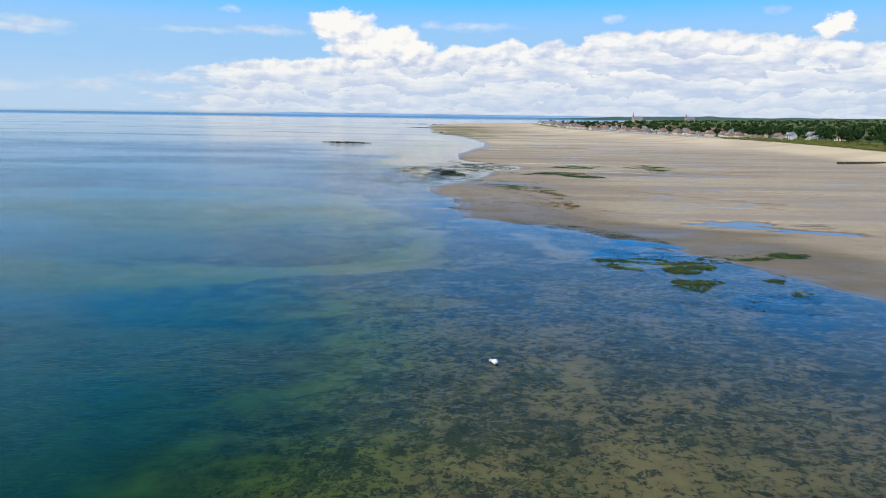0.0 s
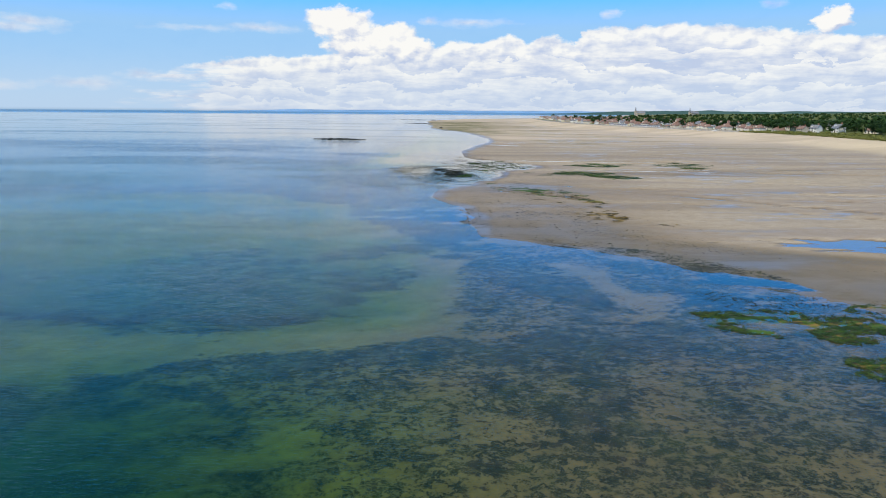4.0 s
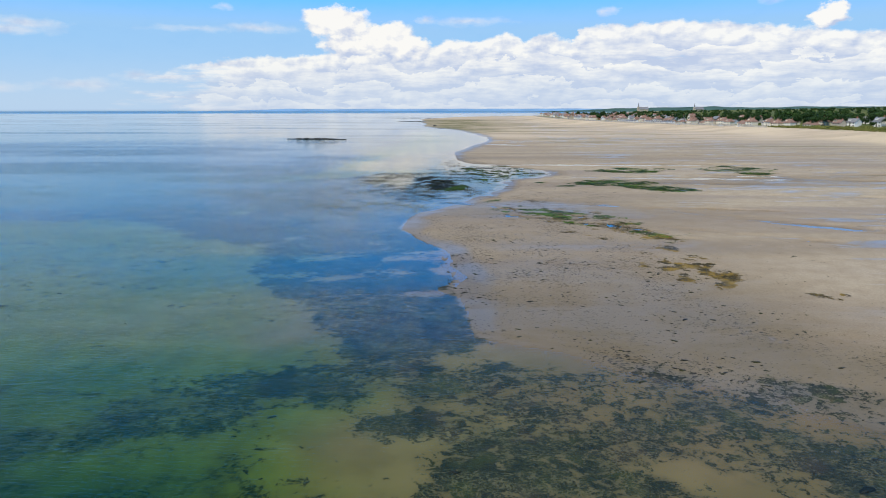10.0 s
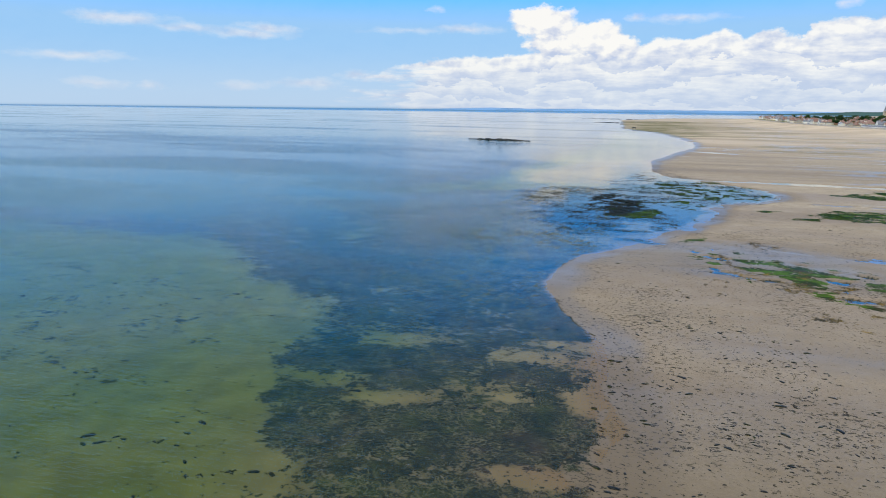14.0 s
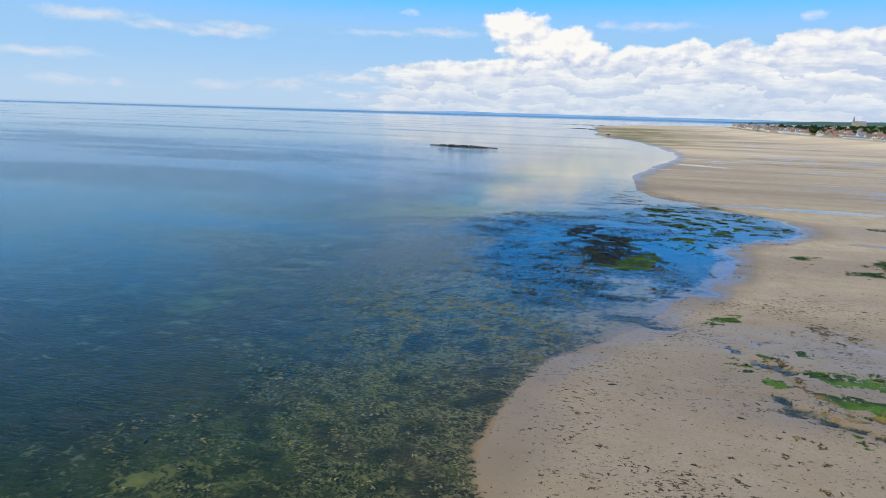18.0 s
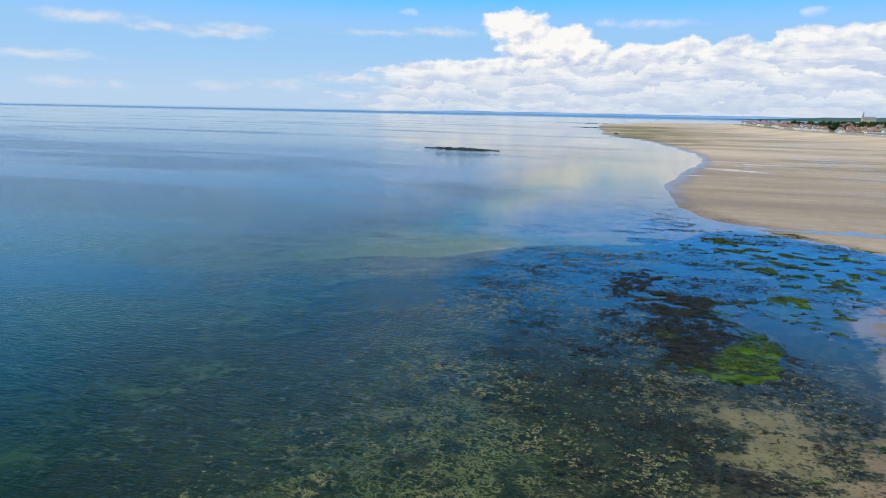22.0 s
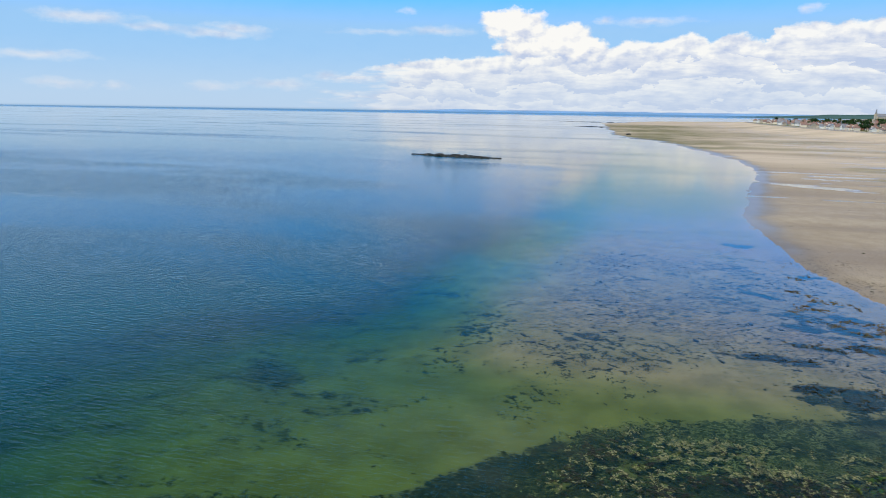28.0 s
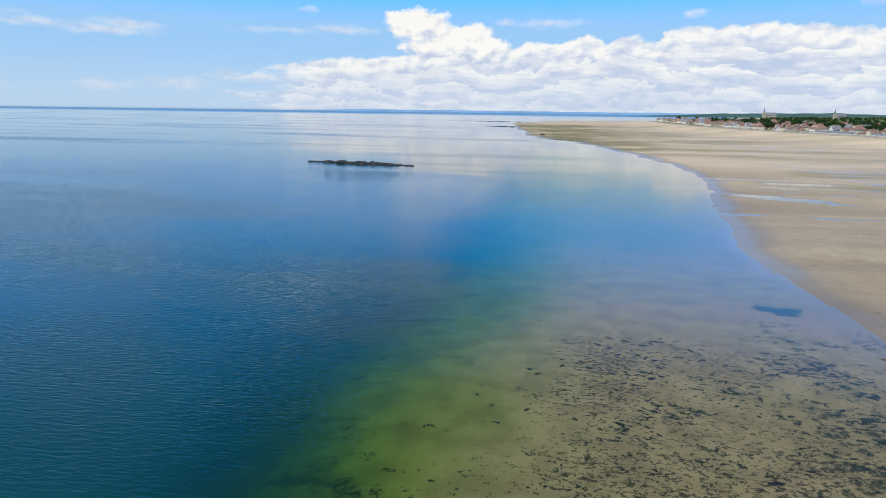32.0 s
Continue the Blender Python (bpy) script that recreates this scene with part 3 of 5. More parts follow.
def paint(name, colour, rough=0.7, var=0.18, size=1.0, bump=0.0, spec=0.3):
    """A plain painted, stone or wooden surface with stains at two scales."""
    mat, n = material(name)
    at = n.add("ShaderNodeTexCoord").outputs["Object"]
    dirt = n.m("ADD", n.m("MULTIPLY", n.noise(at, 0.35 / size, 5), 0.6), n.m("MULTIPLY", n.noise(at, 4.0 / size, 4), 0.4))
    tone = n.add("ShaderNodeObjectInfo").outputs["Random"]
    k = n.m("ADD", n.ramp(dirt, 0.3, 0.7, 1 - var, 1 + var), n.m("MULTIPLY_ADD", tone, 0.16, -0.08))
    col = n.v("MULTIPLY", colour, n.add("ShaderNodeCombineXYZ", {0: k, 1: k, 2: k}).outputs[0])
    p = n.add("ShaderNodeBsdfPrincipled", {"Base Color": col, "Roughness": rough, "Specular IOR Level": spec})
    if bump:
        n.put(p.inputs["Normal"], n.add("ShaderNodeBump", {"Strength": bump, "Distance": 0.05, "Height": n.noise(at, 6 / size, 5)}))
    n.add("ShaderNodeOutputMaterial", {0: p})
    return mat


def ground_material():
    mat, n = material("sand_and_seabed")
    at = n.add("ShaderNodeTexCoord").outputs["Object"]
    px = n.add("ShaderNodeSeparateXYZ", {0: at})
    grass, green, brown, wet, land = (n.attr(k) for k in ("grass", "mat", "brown", "wet", "land"))
    big, mid, fine = n.noise(n.stretch(at, 0.4, 1), 0.03, 5), n.noise(at, 0.35, 5), n.noise(at, 4.0, 5)
    sand = n.mix(n.ramp(n.noise(n.stretch(at, 0.14, 1), 0.05, 5, 0.6), 0.38, 0.62), (0.37, 0.305, 0.25), (0.53, 0.43, 0.305))
    sand = n.mix(n.ramp(mid, 0.35, 0.7, 0, 0.45), sand, (0.33, 0.25, 0.165))
    sand = n.mix(n.ramp(fine, 0.35, 0.7, 0, 0.40), sand, (0.24, 0.19, 0.14))
    sand = n.mix(n.ramp(n.noise(at, 13.0, 3, 0.6), 0.45, 0.62, 0, 0.35), sand, (0.17, 0.135, 0.10))
    dry = n.ramp(px.outputs[2], 1.2, 3.2)
    sand = n.mix(dry, sand, (0.70, 0.555, 0.365))
    sand = n.mix(n.ramp(px.outputs[2], 0.75, 1.8, 0.0, 0.75), sand, n.mix(n.ramp(big, 0.4, 0.6), (0.53, 0.42, 0.275), (0.64, 0.51, 0.33)))
    sand = n.mix(n.ramp(px.outputs[1], 430, 600, 0.0, 0.8), sand, n.mix(n.ramp(big, 0.38, 0.6), (0.50, 0.39, 0.28), (0.63, 0.50, 0.355)))
    sand = n.mix(n.m("MULTIPLY", wet, 0.90), sand, n.mix(n.ramp(big, 0.4, 0.6), (0.178, 0.125, 0.071), (0.232, 0.168, 0.099)))
    sand = n.mix(n.m("MULTIPLY", n.attr("algae"), n.ramp(n.noise(n.stretch(at, 0.2, 1.0), 0.15, 5, 0.6), 0.35, 0.55, 0.4, 1.0)), sand, (0.185, 0.165, 0.075))
    bed = n.mix(n.ramp(mid, 0.3, 0.7), (0.140, 0.122, 0.024), (0.215, 0.184, 0.050))
    sand = n.mix(n.ramp(px.outputs[2], 0.0, -0.06, 0.0, 0.85), sand, n.mix(n.ramp(mid, 0.35, 0.65), (0.190, 0.150, 0.084), (0.275, 0.220, 0.130)))
    sand = n.mix(n.m("MULTIPLY", n.m("MULTIPLY", n.ramp(px.outputs[1], 205, 158), n.ramp(wet, 0.3, 0.75)), n.ramp(n.noise(at, 0.06, 5, 0.6), 0.3, 0.7, 0.45, 0.85)), sand, (0.148, 0.110, 0.054))
    under = n.ramp(px.outputs[2], -0.08, -0.62)
    sand = n.mix(under, sand, bed)
    # patches of grass that break up into tufts
    tuft = n.m("ADD", n.m("MULTIPLY", n.noise(n.stretch(at, 0.85, 1.0), 1.15, 4, 0.62, 0.7), 0.62), n.m("MULTIPLY", n.noise(n.stretch(at, 1.0, 0.8), 3.4, 4, 0.65, 0.8), 0.38))
    bold = n.m("MULTIPLY_ADD", tuft, 3.0, -1.0)
    murk = n.ramp(px.outputs[2], -0.35, -1.3)
    broad = n.noise(n.stretch(at, 0.6, 1.0), 0.22, 4, 0.6, 0.5)
    bold = n.m("ADD", n.m("MULTIPLY", bold, n.m("MULTIPLY_ADD", murk, -0.75, 1.0)), n.m("MULTIPLY", n.m("MULTIPLY_ADD", broad, 3.2, -1.1), n.m("MULTIPLY", murk, 0.75)))
    bold = n.m("ADD", bold, n.m("MULTIPLY_ADD", broad, 0.9, -0.45))
    full = n.m("ADD", bold, n.m("MULTIPLY_ADD", grass, 0.72, -0.92))
    cover = n.ramp(full, n.m("MULTIPLY_ADD", murk, -0.25, -0.03), n.m("MULTIPLY_ADD", murk, 0.45, 0.10))
    # a thin brown growth between the clumps
    moss = n.m("MULTIPLY", n.ramp(full, -0.50, 0.05, 0.0, 0.72), n.ramp(grass, 0.30, 0.80))
    sand = n.mix(moss, sand, n.mix(n.ramp(n.noise(at, 0.8, 4, 0.6), 0.4, 0.6), (0.048, 0.046, 0.020), (0.110, 0.086, 0.050)))
    weed = n.mix(n.ramp(fine, 0.35, 0.65), (0.007, 0.013, 0.012), (0.026, 0.030, 0.017))
    weed = n.mix(n.ramp(n.noise(at, 0.45, 4, 0.6), 0.45, 0.62, 0.0, 0.75), weed, n.mix(n.ramp(n.noise(at, 0.13, 3), 0.42, 0.58), (0.044, 0.034, 0.030), (0.034, 0.044, 0.014)))
    weed = n.mix(n.ramp(n.noise(n.stretch(at, 0.8, 1.0), 5.0, 3, 0.6), 0.54, 0.68, 0.0, 0.62), weed, (0.088, 0.084, 0.046))
    vein = n.m("ABSOLUTE", n.m("SUBTRACT", n.noise(n.stretch(at, 0.85, 1.0), 1.5, 4, 0.62, 1.4), 0.5))
    fleck = n.m("MULTIPLY", n.m("MULTIPLY", n.ramp(vein, 0.045, 0.006), n.ramp(mid, 0.38, 0.54)), n.attr("fleck"))
    weed = n.mix(fleck, weed, (0.35, 0.305, 0.18))
    col = n.mix(cover, sand, weed)
    mats = n.ramp(n.m("ADD", tuft, n.m("MULTIPLY_ADD", green, 0.32, -0.70)), -0.012, 0.03)
    leafy = n.mix(n.ramp(mid, 0.40, 0.60), (0.018, 0.036, 0.006), (0.062, 0.125, 0.008))
    col = n.mix(mats, col, n.mix(n.attr("dark"), leafy, n.mix(n.ramp(mid, 0.48, 0.66), (0.010, 0.010, 0.007), (0.026, 0.030, 0.009))))
    wrack = n.ramp(n.m("ADD", tuft, n.m("MULTIPLY_ADD", brown, 0.28, -0.74)), -0.012, 0.03)
    col = n.mix(wrack, col, n.mix(n.ramp(mid, 0.42, 0.6), (0.06, 0.046, 0.02), (0.24, 0.155, 0.035)))
    dots = n.noise(n.stretch(at, 0.9, 1.4), 2.5, 4, 0.65, 0.8)
    dots = n.ramp(n.m("ADD", dots, n.m("MULTIPLY_ADD", n.attr("speck"), 0.28, -0.13)), 0.585, 0.61)
    col = n.mix(n.m("MULTIPLY", dots, 0.92), col, n.mix(n.ramp(fine, 0.4, 0.6), (0.022, 0.018, 0.012), (0.075, 0.055, 0.022)))
    turf = n.mix(n.ramp(n.noise(at, 0.05, 6), 0.35, 0.65), (0.05, 0.075, 0.018), (0.15, 0.155, 0.05))
    col = n.mix(land, col, turf)
    rough = n.ramp(wet, 0.3, 1.0, 0.90, 0.42)
    rough = n.m("ADD", rough, n.m("MULTIPLY", n.m("MAXIMUM", cover, mats), 0.3))
    film = n.m("MULTIPLY", n.ramp(n.noise(n.stretch(at, 0.20, 1.0), 0.16, 6, 0.62, 0.8), 0.535, 0.62), n.m("MULTIPLY", n.ramp(px.outputs[2], 1.3, 0.5), n.m("MULTIPLY", n.ramp(px.outputs[2], 0.02, 0.08), n.m("MULTIPLY", n.ramp(px.outputs[0], 15, 45), n.ramp(px.outputs[1], 150, 190)))))
    film = n.m("MAXIMUM", film, n.m("MULTIPLY", n.ramp(px.outputs[2], 0.10, 0.02), n.ramp(px.outputs[1], 370, 420)))
    sheen = n.m("MULTIPLY", n.ramp(n.noise(n.stretch(at, 0.5, 1.0), 0.09, 5, 0.6, 0.6), 0.40, 0.60), n.ramp(wet, 0.15, 0.7))
    rough = n.m("MINIMUM", n.m("SUBTRACT", rough, n.m("MULTIPLY", sheen, 0.14)), n.m("MULTIPLY_ADD", film, -0.68, 1.0))
    col = n.mix(n.m("MULTIPLY", film, 0.25), col, (0.20, 0.155, 0.11))
    ripple = n.noise(n.stretch(at, 1.0, 3.0), 2.2, 3)
    height = n.m("ADD", n.m("MULTIPLY", n.m("ADD", cover, mats), 0.6), n.m("MULTIPLY", ripple, 0.25))
    p = n.add("ShaderNodeBsdfPrincipled", {"Base Color": col, "Roughness": rough, "Specular IOR Level": n.m("ADD", n.m("ADD", n.ramp(wet, 0.3, 1, 0.05, 0.20), n.m("MULTIPLY", sheen, 0.09)), n.m("MULTIPLY", film, 0.55)),
                                           "Normal": n.add("ShaderNodeBump", {"Strength": 0.35, "Distance": 0.08, "Height": height})})
    n.add("ShaderNodeOutputMaterial", {0: p})
    return mat


def water_material():
    mat, n = material("shallow_sea_water")
    at = n.add("ShaderNodeTexCoord").outputs["Object"]
    deep, calm, ripple, py = n.attr("deep"), n.attr("calm"), n.attr("ripple"), n.add("ShaderNodeSeparateXYZ", {0: at}).outputs[1]
    slick = n.ramp(n.noise(n.stretch(at, 0.35, 1.0), 0.012, 6, 0.6, 0.4), 0.42, 0.58)
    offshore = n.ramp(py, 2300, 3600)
    wind = n.m("MULTIPLY", n.m("SUBTRACT", 1.0, calm), n.m("ADD", n.m("MULTIPLY_ADD", slick, 0.6, 0.4), offshore))
    wind = n.m("MULTIPLY", wind, n.ramp(py, 420, 620, 1.0, n.m("MULTIPLY_ADD", n.ramp(n.noise(n.stretch(at, 0.16, 1.0), 0.02, 6, 0.65, 0.3), 0.50, 0.60), 0.75, 0.18)))
    wind = n.m("MAXIMUM", wind, offshore)
    wave = n.m("ADD", n.m("MULTIPLY", n.noise(n.stretch(at, 0.34, 1.15), 2.7, 3, 0.55, 0.3), 0.62), n.m("MULTIPLY", n.noise(n.stretch(at, 0.8, 1.5), 4.5, 3), 0.20))
    normal = n.add("ShaderNodeBump", {"Strength": n.m("MULTIPLY_ADD", n.m("MULTIPLY", wind, ripple), 0.37, 0.01), "Distance": 0.37, "Height": wave})
    # light lost on the way to the bed and back, and the green-blue that the water itself throws back
    lost = [n.m("POWER", 2.718, n.m("MULTIPLY", deep, -k)) for k in (0.88, 0.32, 1.05)]
    clear = n.add("ShaderNodeBsdfTransparent", {0: n.add("ShaderNodeCombineColor", {0: lost[0], 1: lost[1], 2: lost[2]})})
    # towards the horizon the body colour blends to a brighter blue
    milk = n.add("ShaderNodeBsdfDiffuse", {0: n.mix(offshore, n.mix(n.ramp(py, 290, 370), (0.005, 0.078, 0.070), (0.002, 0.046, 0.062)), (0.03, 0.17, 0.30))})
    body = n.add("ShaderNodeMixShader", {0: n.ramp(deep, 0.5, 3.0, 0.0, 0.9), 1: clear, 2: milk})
    gloss = n.add("ShaderNodeBsdfGlossy", {0: (1, 1, 1), 1: n.m("ADD", n.m("MULTIPLY_ADD", wind, n.m("MULTIPLY_ADD", ripple, -0.045, 0.11), 0.01), n.m("MULTIPLY", offshore, 0.35)), "Normal": normal})
    skin = n.add("ShaderNodeMixShader", {0: n.m("MULTIPLY", n.add("ShaderNodeFresnel", {0: 1.30, 1: normal}), n.m("SUBTRACT", 1.0, n.m("ADD", n.m("MULTIPLY", offshore, 0.30), n.m("MULTIPLY", wind, 0.20)))), 1: body, 2: gloss})
    n.add("ShaderNodeOutputMaterial", {0: skin})
    return mat


# ---- setting: one sheet of sand and seabed, and the sea on it ----
def axis(lo, hi, pitch, ends, grow):
    mids = list(np.arange(lo, hi, pitch))
    up, down, w = [mids[-1]], [mids[0]], pitch
    while up[-1] < ends[1]:
        w *= grow
        up.append(min(up[-1] + w, ends[1]))
    w = pitch
    while down[-1] > ends[0]:
        w *= grow
        down.append(max(down[-1] - w, ends[0]))
    return np.array(down[:0:-1] + mids + up[1:])


gx, gy = axis(-60, 48, 0.5, (-4900, 4900), 1.07), axis(60, 410, 0.5, (-4900, 4900), 1.022)
X, Y = np.meshgrid(gx, gy, indexing="ij")
Z, grass_f, mat_f, brown_f, pool_f, edge_f, algae_f = lie(X, Y)


def sheet(name, z, keep=None, fields=()):
    nx, ny = X.shape
    idx = np.arange(nx * ny).reshape(nx, ny)
    quads = np.stack([idx[:-1, :-1], idx[1:, :-1], idx[1:, 1:], idx[:-1, 1:]], -1)
    quads = quads.reshape(-1, 4) if keep is None else quads[keep]
    used = np.unique(quads)
    new_id = np.full(nx * ny, -1)
    new_id[used] = np.arange(len(used))
    quads = new_id[quads]
    me = bpy.data.meshes.new(name)
    me.vertices.add(len(used))
    me.vertices.foreach_set("co", np.stack([X.ravel()[used], Y.ravel()[used], z.ravel()[used]], 1).ravel())
    me.loops.add(quads.size)
    me.loops.foreach_set("vertex_index", quads.ravel().astype(np.int32))
    me.polygons.add(len(quads))
    me.polygons.foreach_set("loop_start", np.arange(0, quads.size, 4, dtype=np.int32))
    me.polygons.foreach_set("use_smooth", np.ones(len(quads), bool))
    for key, field in fields:
        me.attributes.new(key, "FLOAT", "POINT").data.foreach_set("value", field.ravel()[used].astype(np.float32))
    me.update(calc_edges=True)
    return new(name, me)


land_f = step(X - front_x(Y), 2, 10)
wet_f = (1 - step(Z, 0.04, 0.8)) * step(fbm(X * 0.3, Y, 30, 4), -0.35, 0.6) * (1 - 0.6 * step(Y, 370, 440))
wet_f = np.maximum(wet_f, (1 - step(Z, 0.02, 0.10)) * (1 - 0.45 * step(Y, 380, 430)))
wet_f = np.maximum(wet_f, 0.72 * (1 - step(edge_f, 20, 60)) * (1 - step(Y, 190, 235)) * (Z < 1))
speck_f = np.maximum(0.56 * step(edge_f, -8, 0) * (1 - step(edge_f, 22, 50)) * step(Y, 140, 158) * (1 - step(Y, 262, 285)), 0.66 * step(Y, 332, 342) * (1 - step(Y, 372, 400)) * step(X, -56, -44) * (1 - step(edge_f, 4, 12)))
speck_f = np.maximum(speck_f, 0.75 * blob(X, Y, -10, 261, 13, 10) + 0.35 * step(Y, 270, 280) * (1 - step(Y, 320, 335)) * (1 - step(edge_f, 12, 30)) * step(edge_f, -3, 3))
speck_f = np.maximum(speck_f, 0.74 * step(edge_f, -7, -2) * (1 - step(edge_f, 5, 12)) * step(Y, 338, 346) * (1 - step(Y, 384, 400)))
speck_f = np.maximum(speck_f, 0.78 * patch(X, Y, RUNNEL, 6, 5, 6) + 0.30 * patch(X, Y, WRACKS[0], 5, 4, 6))
speck_f = speck_f * (0.75 + 0.7 * fbm(X, Y, 7, 4))
wet_f = wet_f * (1 - 0.4 * step(Y, 328, 336) * (1 - step(Y, 385, 400)))
ground = sheet("ground", Z, None, (("dark", patch(X, Y, DARK_BANK, 2.0, 2.5, 4) * (1 - patch(X, Y, GREEN_BANK, 0.8, 1.6, 3))), ("grass", grass_f), ("mat", mat_f), ("brown", brown_f), ("wet", wet_f), ("land", land_f), ("algae", algae_f * (0.55 + 0.45 * (1 - step(X, -20, 20)))), ("speck", speck_f), ("fleck", (0.34 + 0.35 * step(Y, 212, 235) * (1 - step(Y, 320, 345))) * step(X, -48, -30) * (1 - 0.8 * pool_f))))
ground.data.materials.append(ground_material())
tagged(ground, "wide wet tan sand flat running under shallow water", "sand", kind="structure")
low = Z < 0.06
low = low[:-1, :-1] | low[1:, :-1] | low[1:, 1:] | low[:-1, 1:]
calm_f = np.maximum.reduce([step(-edge_f, 7, 0) * (0.35 + 0.40 * step(Y, 200, 300)), step(-edge_f, 34, 12) * (0.30 + 0.15 * step(Y, 165, 200)), pool_f])
lee_x = np.interp(Y, [0, 60, 160, 172, 210, 250, 318, 334, 420, 520, 640], [10, -6, -14, -9, -18, -24, -34, -54, -58, -70, -200]) + 6 * fbm(X, Y, 18, 3)
ripple_f = 1 - (0.66 + 0.22 * step(Y, 165, 185)) * step(X - lee_x, -18, 12)
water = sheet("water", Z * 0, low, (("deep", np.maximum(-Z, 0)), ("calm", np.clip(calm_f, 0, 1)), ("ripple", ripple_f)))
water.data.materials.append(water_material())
tagged(water, "clear shallow blue-green sea with small ripples", "sea", kind="structure")


# ---- meshes and parts ----
def part(name, bm, mat, parent=None, label="", smooth=False):
    me = bpy.data.meshes.new(name)
    bm.to_mesh(me)
    bm.free()
    for f in me.polygons:
        f.use_smooth = smooth
    me.materials.append(mat)
    ob = new(name, me)
    if parent:
        ob.parent = parent
    if label:
        ob["label"] = label
    return ob


def thing(name, m, label, category, group=""):
    ob = new(name)
    ob.matrix_world = m
    ob.empty_display_size = 0.2
    return tagged(ob, label, category, group)


def add_box(bm, x0, y0, z0, x1, y1, z1):
    vs = [bm.verts.new((x, y, z)) for z in (z0, z1) for x, y in ((x0, y0), (x1, y0), (x1, y1), (x0, y1))]
    for f in ((3, 2, 1, 0), (4, 5, 6, 7), (0, 1, 5, 4), (1, 2, 6, 5), (2, 3, 7, 6), (3, 0, 4, 7)):
        bm.faces.new([vs[i] for i in f])
    return vs


def box(x0, y0, z0, x1, y1, z1, bevel=0.0):
    bm = bmesh.new()
    add_box(bm, x0, y0, z0, x1, y1, z1)
    if bevel:
        bmesh.ops.bevel(bm, geom=bm.edges[:], offset=bevel, segments=1, affect="EDGES")
    return bm


def turned(profile, sides=14, axis_way="z"):
    """A body of revolution from pairs of height and radius."""
    bm = bmesh.new()
    rings = []
    for h, r in profile:
        ring = []
        for k in range(sides):
            a = math.tau * k / sides
            p = (r * math.cos(a), r * math.sin(a), h)
            ring.append(bm.verts.new(p if axis_way == "z" else (h, p[0], p[1])))
        rings.append(ring)
    for a, b in zip(rings, rings[1:]):
        for k in range(sides):
            bm.faces.new((a[k], a[(k + 1) % sides], b[(k + 1) % sides], b[k]))
    bm.faces.new(rings[0][::-1])
    bm.faces.new(rings[-1])
    bmesh.ops.recalc_face_normals(bm, faces=bm.faces[:])
    return bm


def lump_mesh(seed, detail, spread, flat_z, ragged):
    """Vertices and triangles of a ragged, flattened lump."""
    bm = bmesh.new()
    bmesh.ops.create_icosphere(bm, subdivisions=detail, radius=1.0)
    off = Vector((seed * 3.7, seed * 1.9, seed * 0.7))
    for v in bm.verts:
        d = v.co.normalized()
        k = 1 + ragged * noise.noise(d * 1.7 + off) + ragged * 0.7 * noise.noise(d * 4.1 + off)
        v.co = Vector((d.x * spread * k, d.y * k, d.z * flat_z * (0.6 + 0.8 * k)))
        if v.co.z < -0.12 * flat_z:
            v.co.z = -0.12 * flat_z
    bmesh.ops.triangulate(bm, faces=bm.faces[:])
    bm.verts.index_update()
    co = np.array([v.co[:] for v in bm.verts])
    tri = np.array([[v.index for v in f.verts] for f in bm.faces])
    bm.free()
    return co, tri


def joined(name, pieces, mat, smooth=True):
    """One mesh from many (points, triangles)."""
    cos, tris, at = [], [], 0
    for co, tri in pieces:
        cos.append(co)
        tris.append(tri + at)
        at += len(co)
    co, tri = np.concatenate(cos), np.concatenate(tris).astype(np.int32)
    me = bpy.data.meshes.new(name)
    me.vertices.add(len(co))
    me.vertices.foreach_set("co", co.ravel())
    me.loops.add(tri.size)
    me.loops.foreach_set("vertex_index", tri.ravel())
    me.polygons.add(len(tri))
    me.polygons.foreach_set("loop_start", np.arange(0, tri.size, 3, dtype=np.int32))
    me.polygons.foreach_set("use_smooth", np.full(len(tri), smooth))
    me.update(calc_edges=True)
    me.materials.append(mat)
    return new(name, me)


def put_at(proto, x, y, z, size, turn, tall=1.0):
    co, tri = proto
    c, s = math.cos(turn), math.sin(turn)
    return np.stack([(co[:, 0] * c - co[:, 1] * s) * size + x, (co[:, 0] * s + co[:, 1] * c) * size + y, co[:, 2] * size * tall + z], 1), tri


def height_at(x, y):
    """The ground's height, taken from its sheet."""
    i = int(np.clip(np.searchsorted(gx, x) - 1, 0, len(gx) - 2))
    j = int(np.clip(np.searchsorted(gy, y) - 1, 0, len(gy) - 2))
    u, v = (x - gx[i]) / (gx[i + 1] - gx[i]), (y - gy[j]) / (gy[j + 1] - gy[j])
    return float((Z[i, j] * (1 - u) + Z[i + 1, j] * u) * (1 - v) + (Z[i, j + 1] * (1 - u) + Z[i + 1, j + 1] * u) * v)


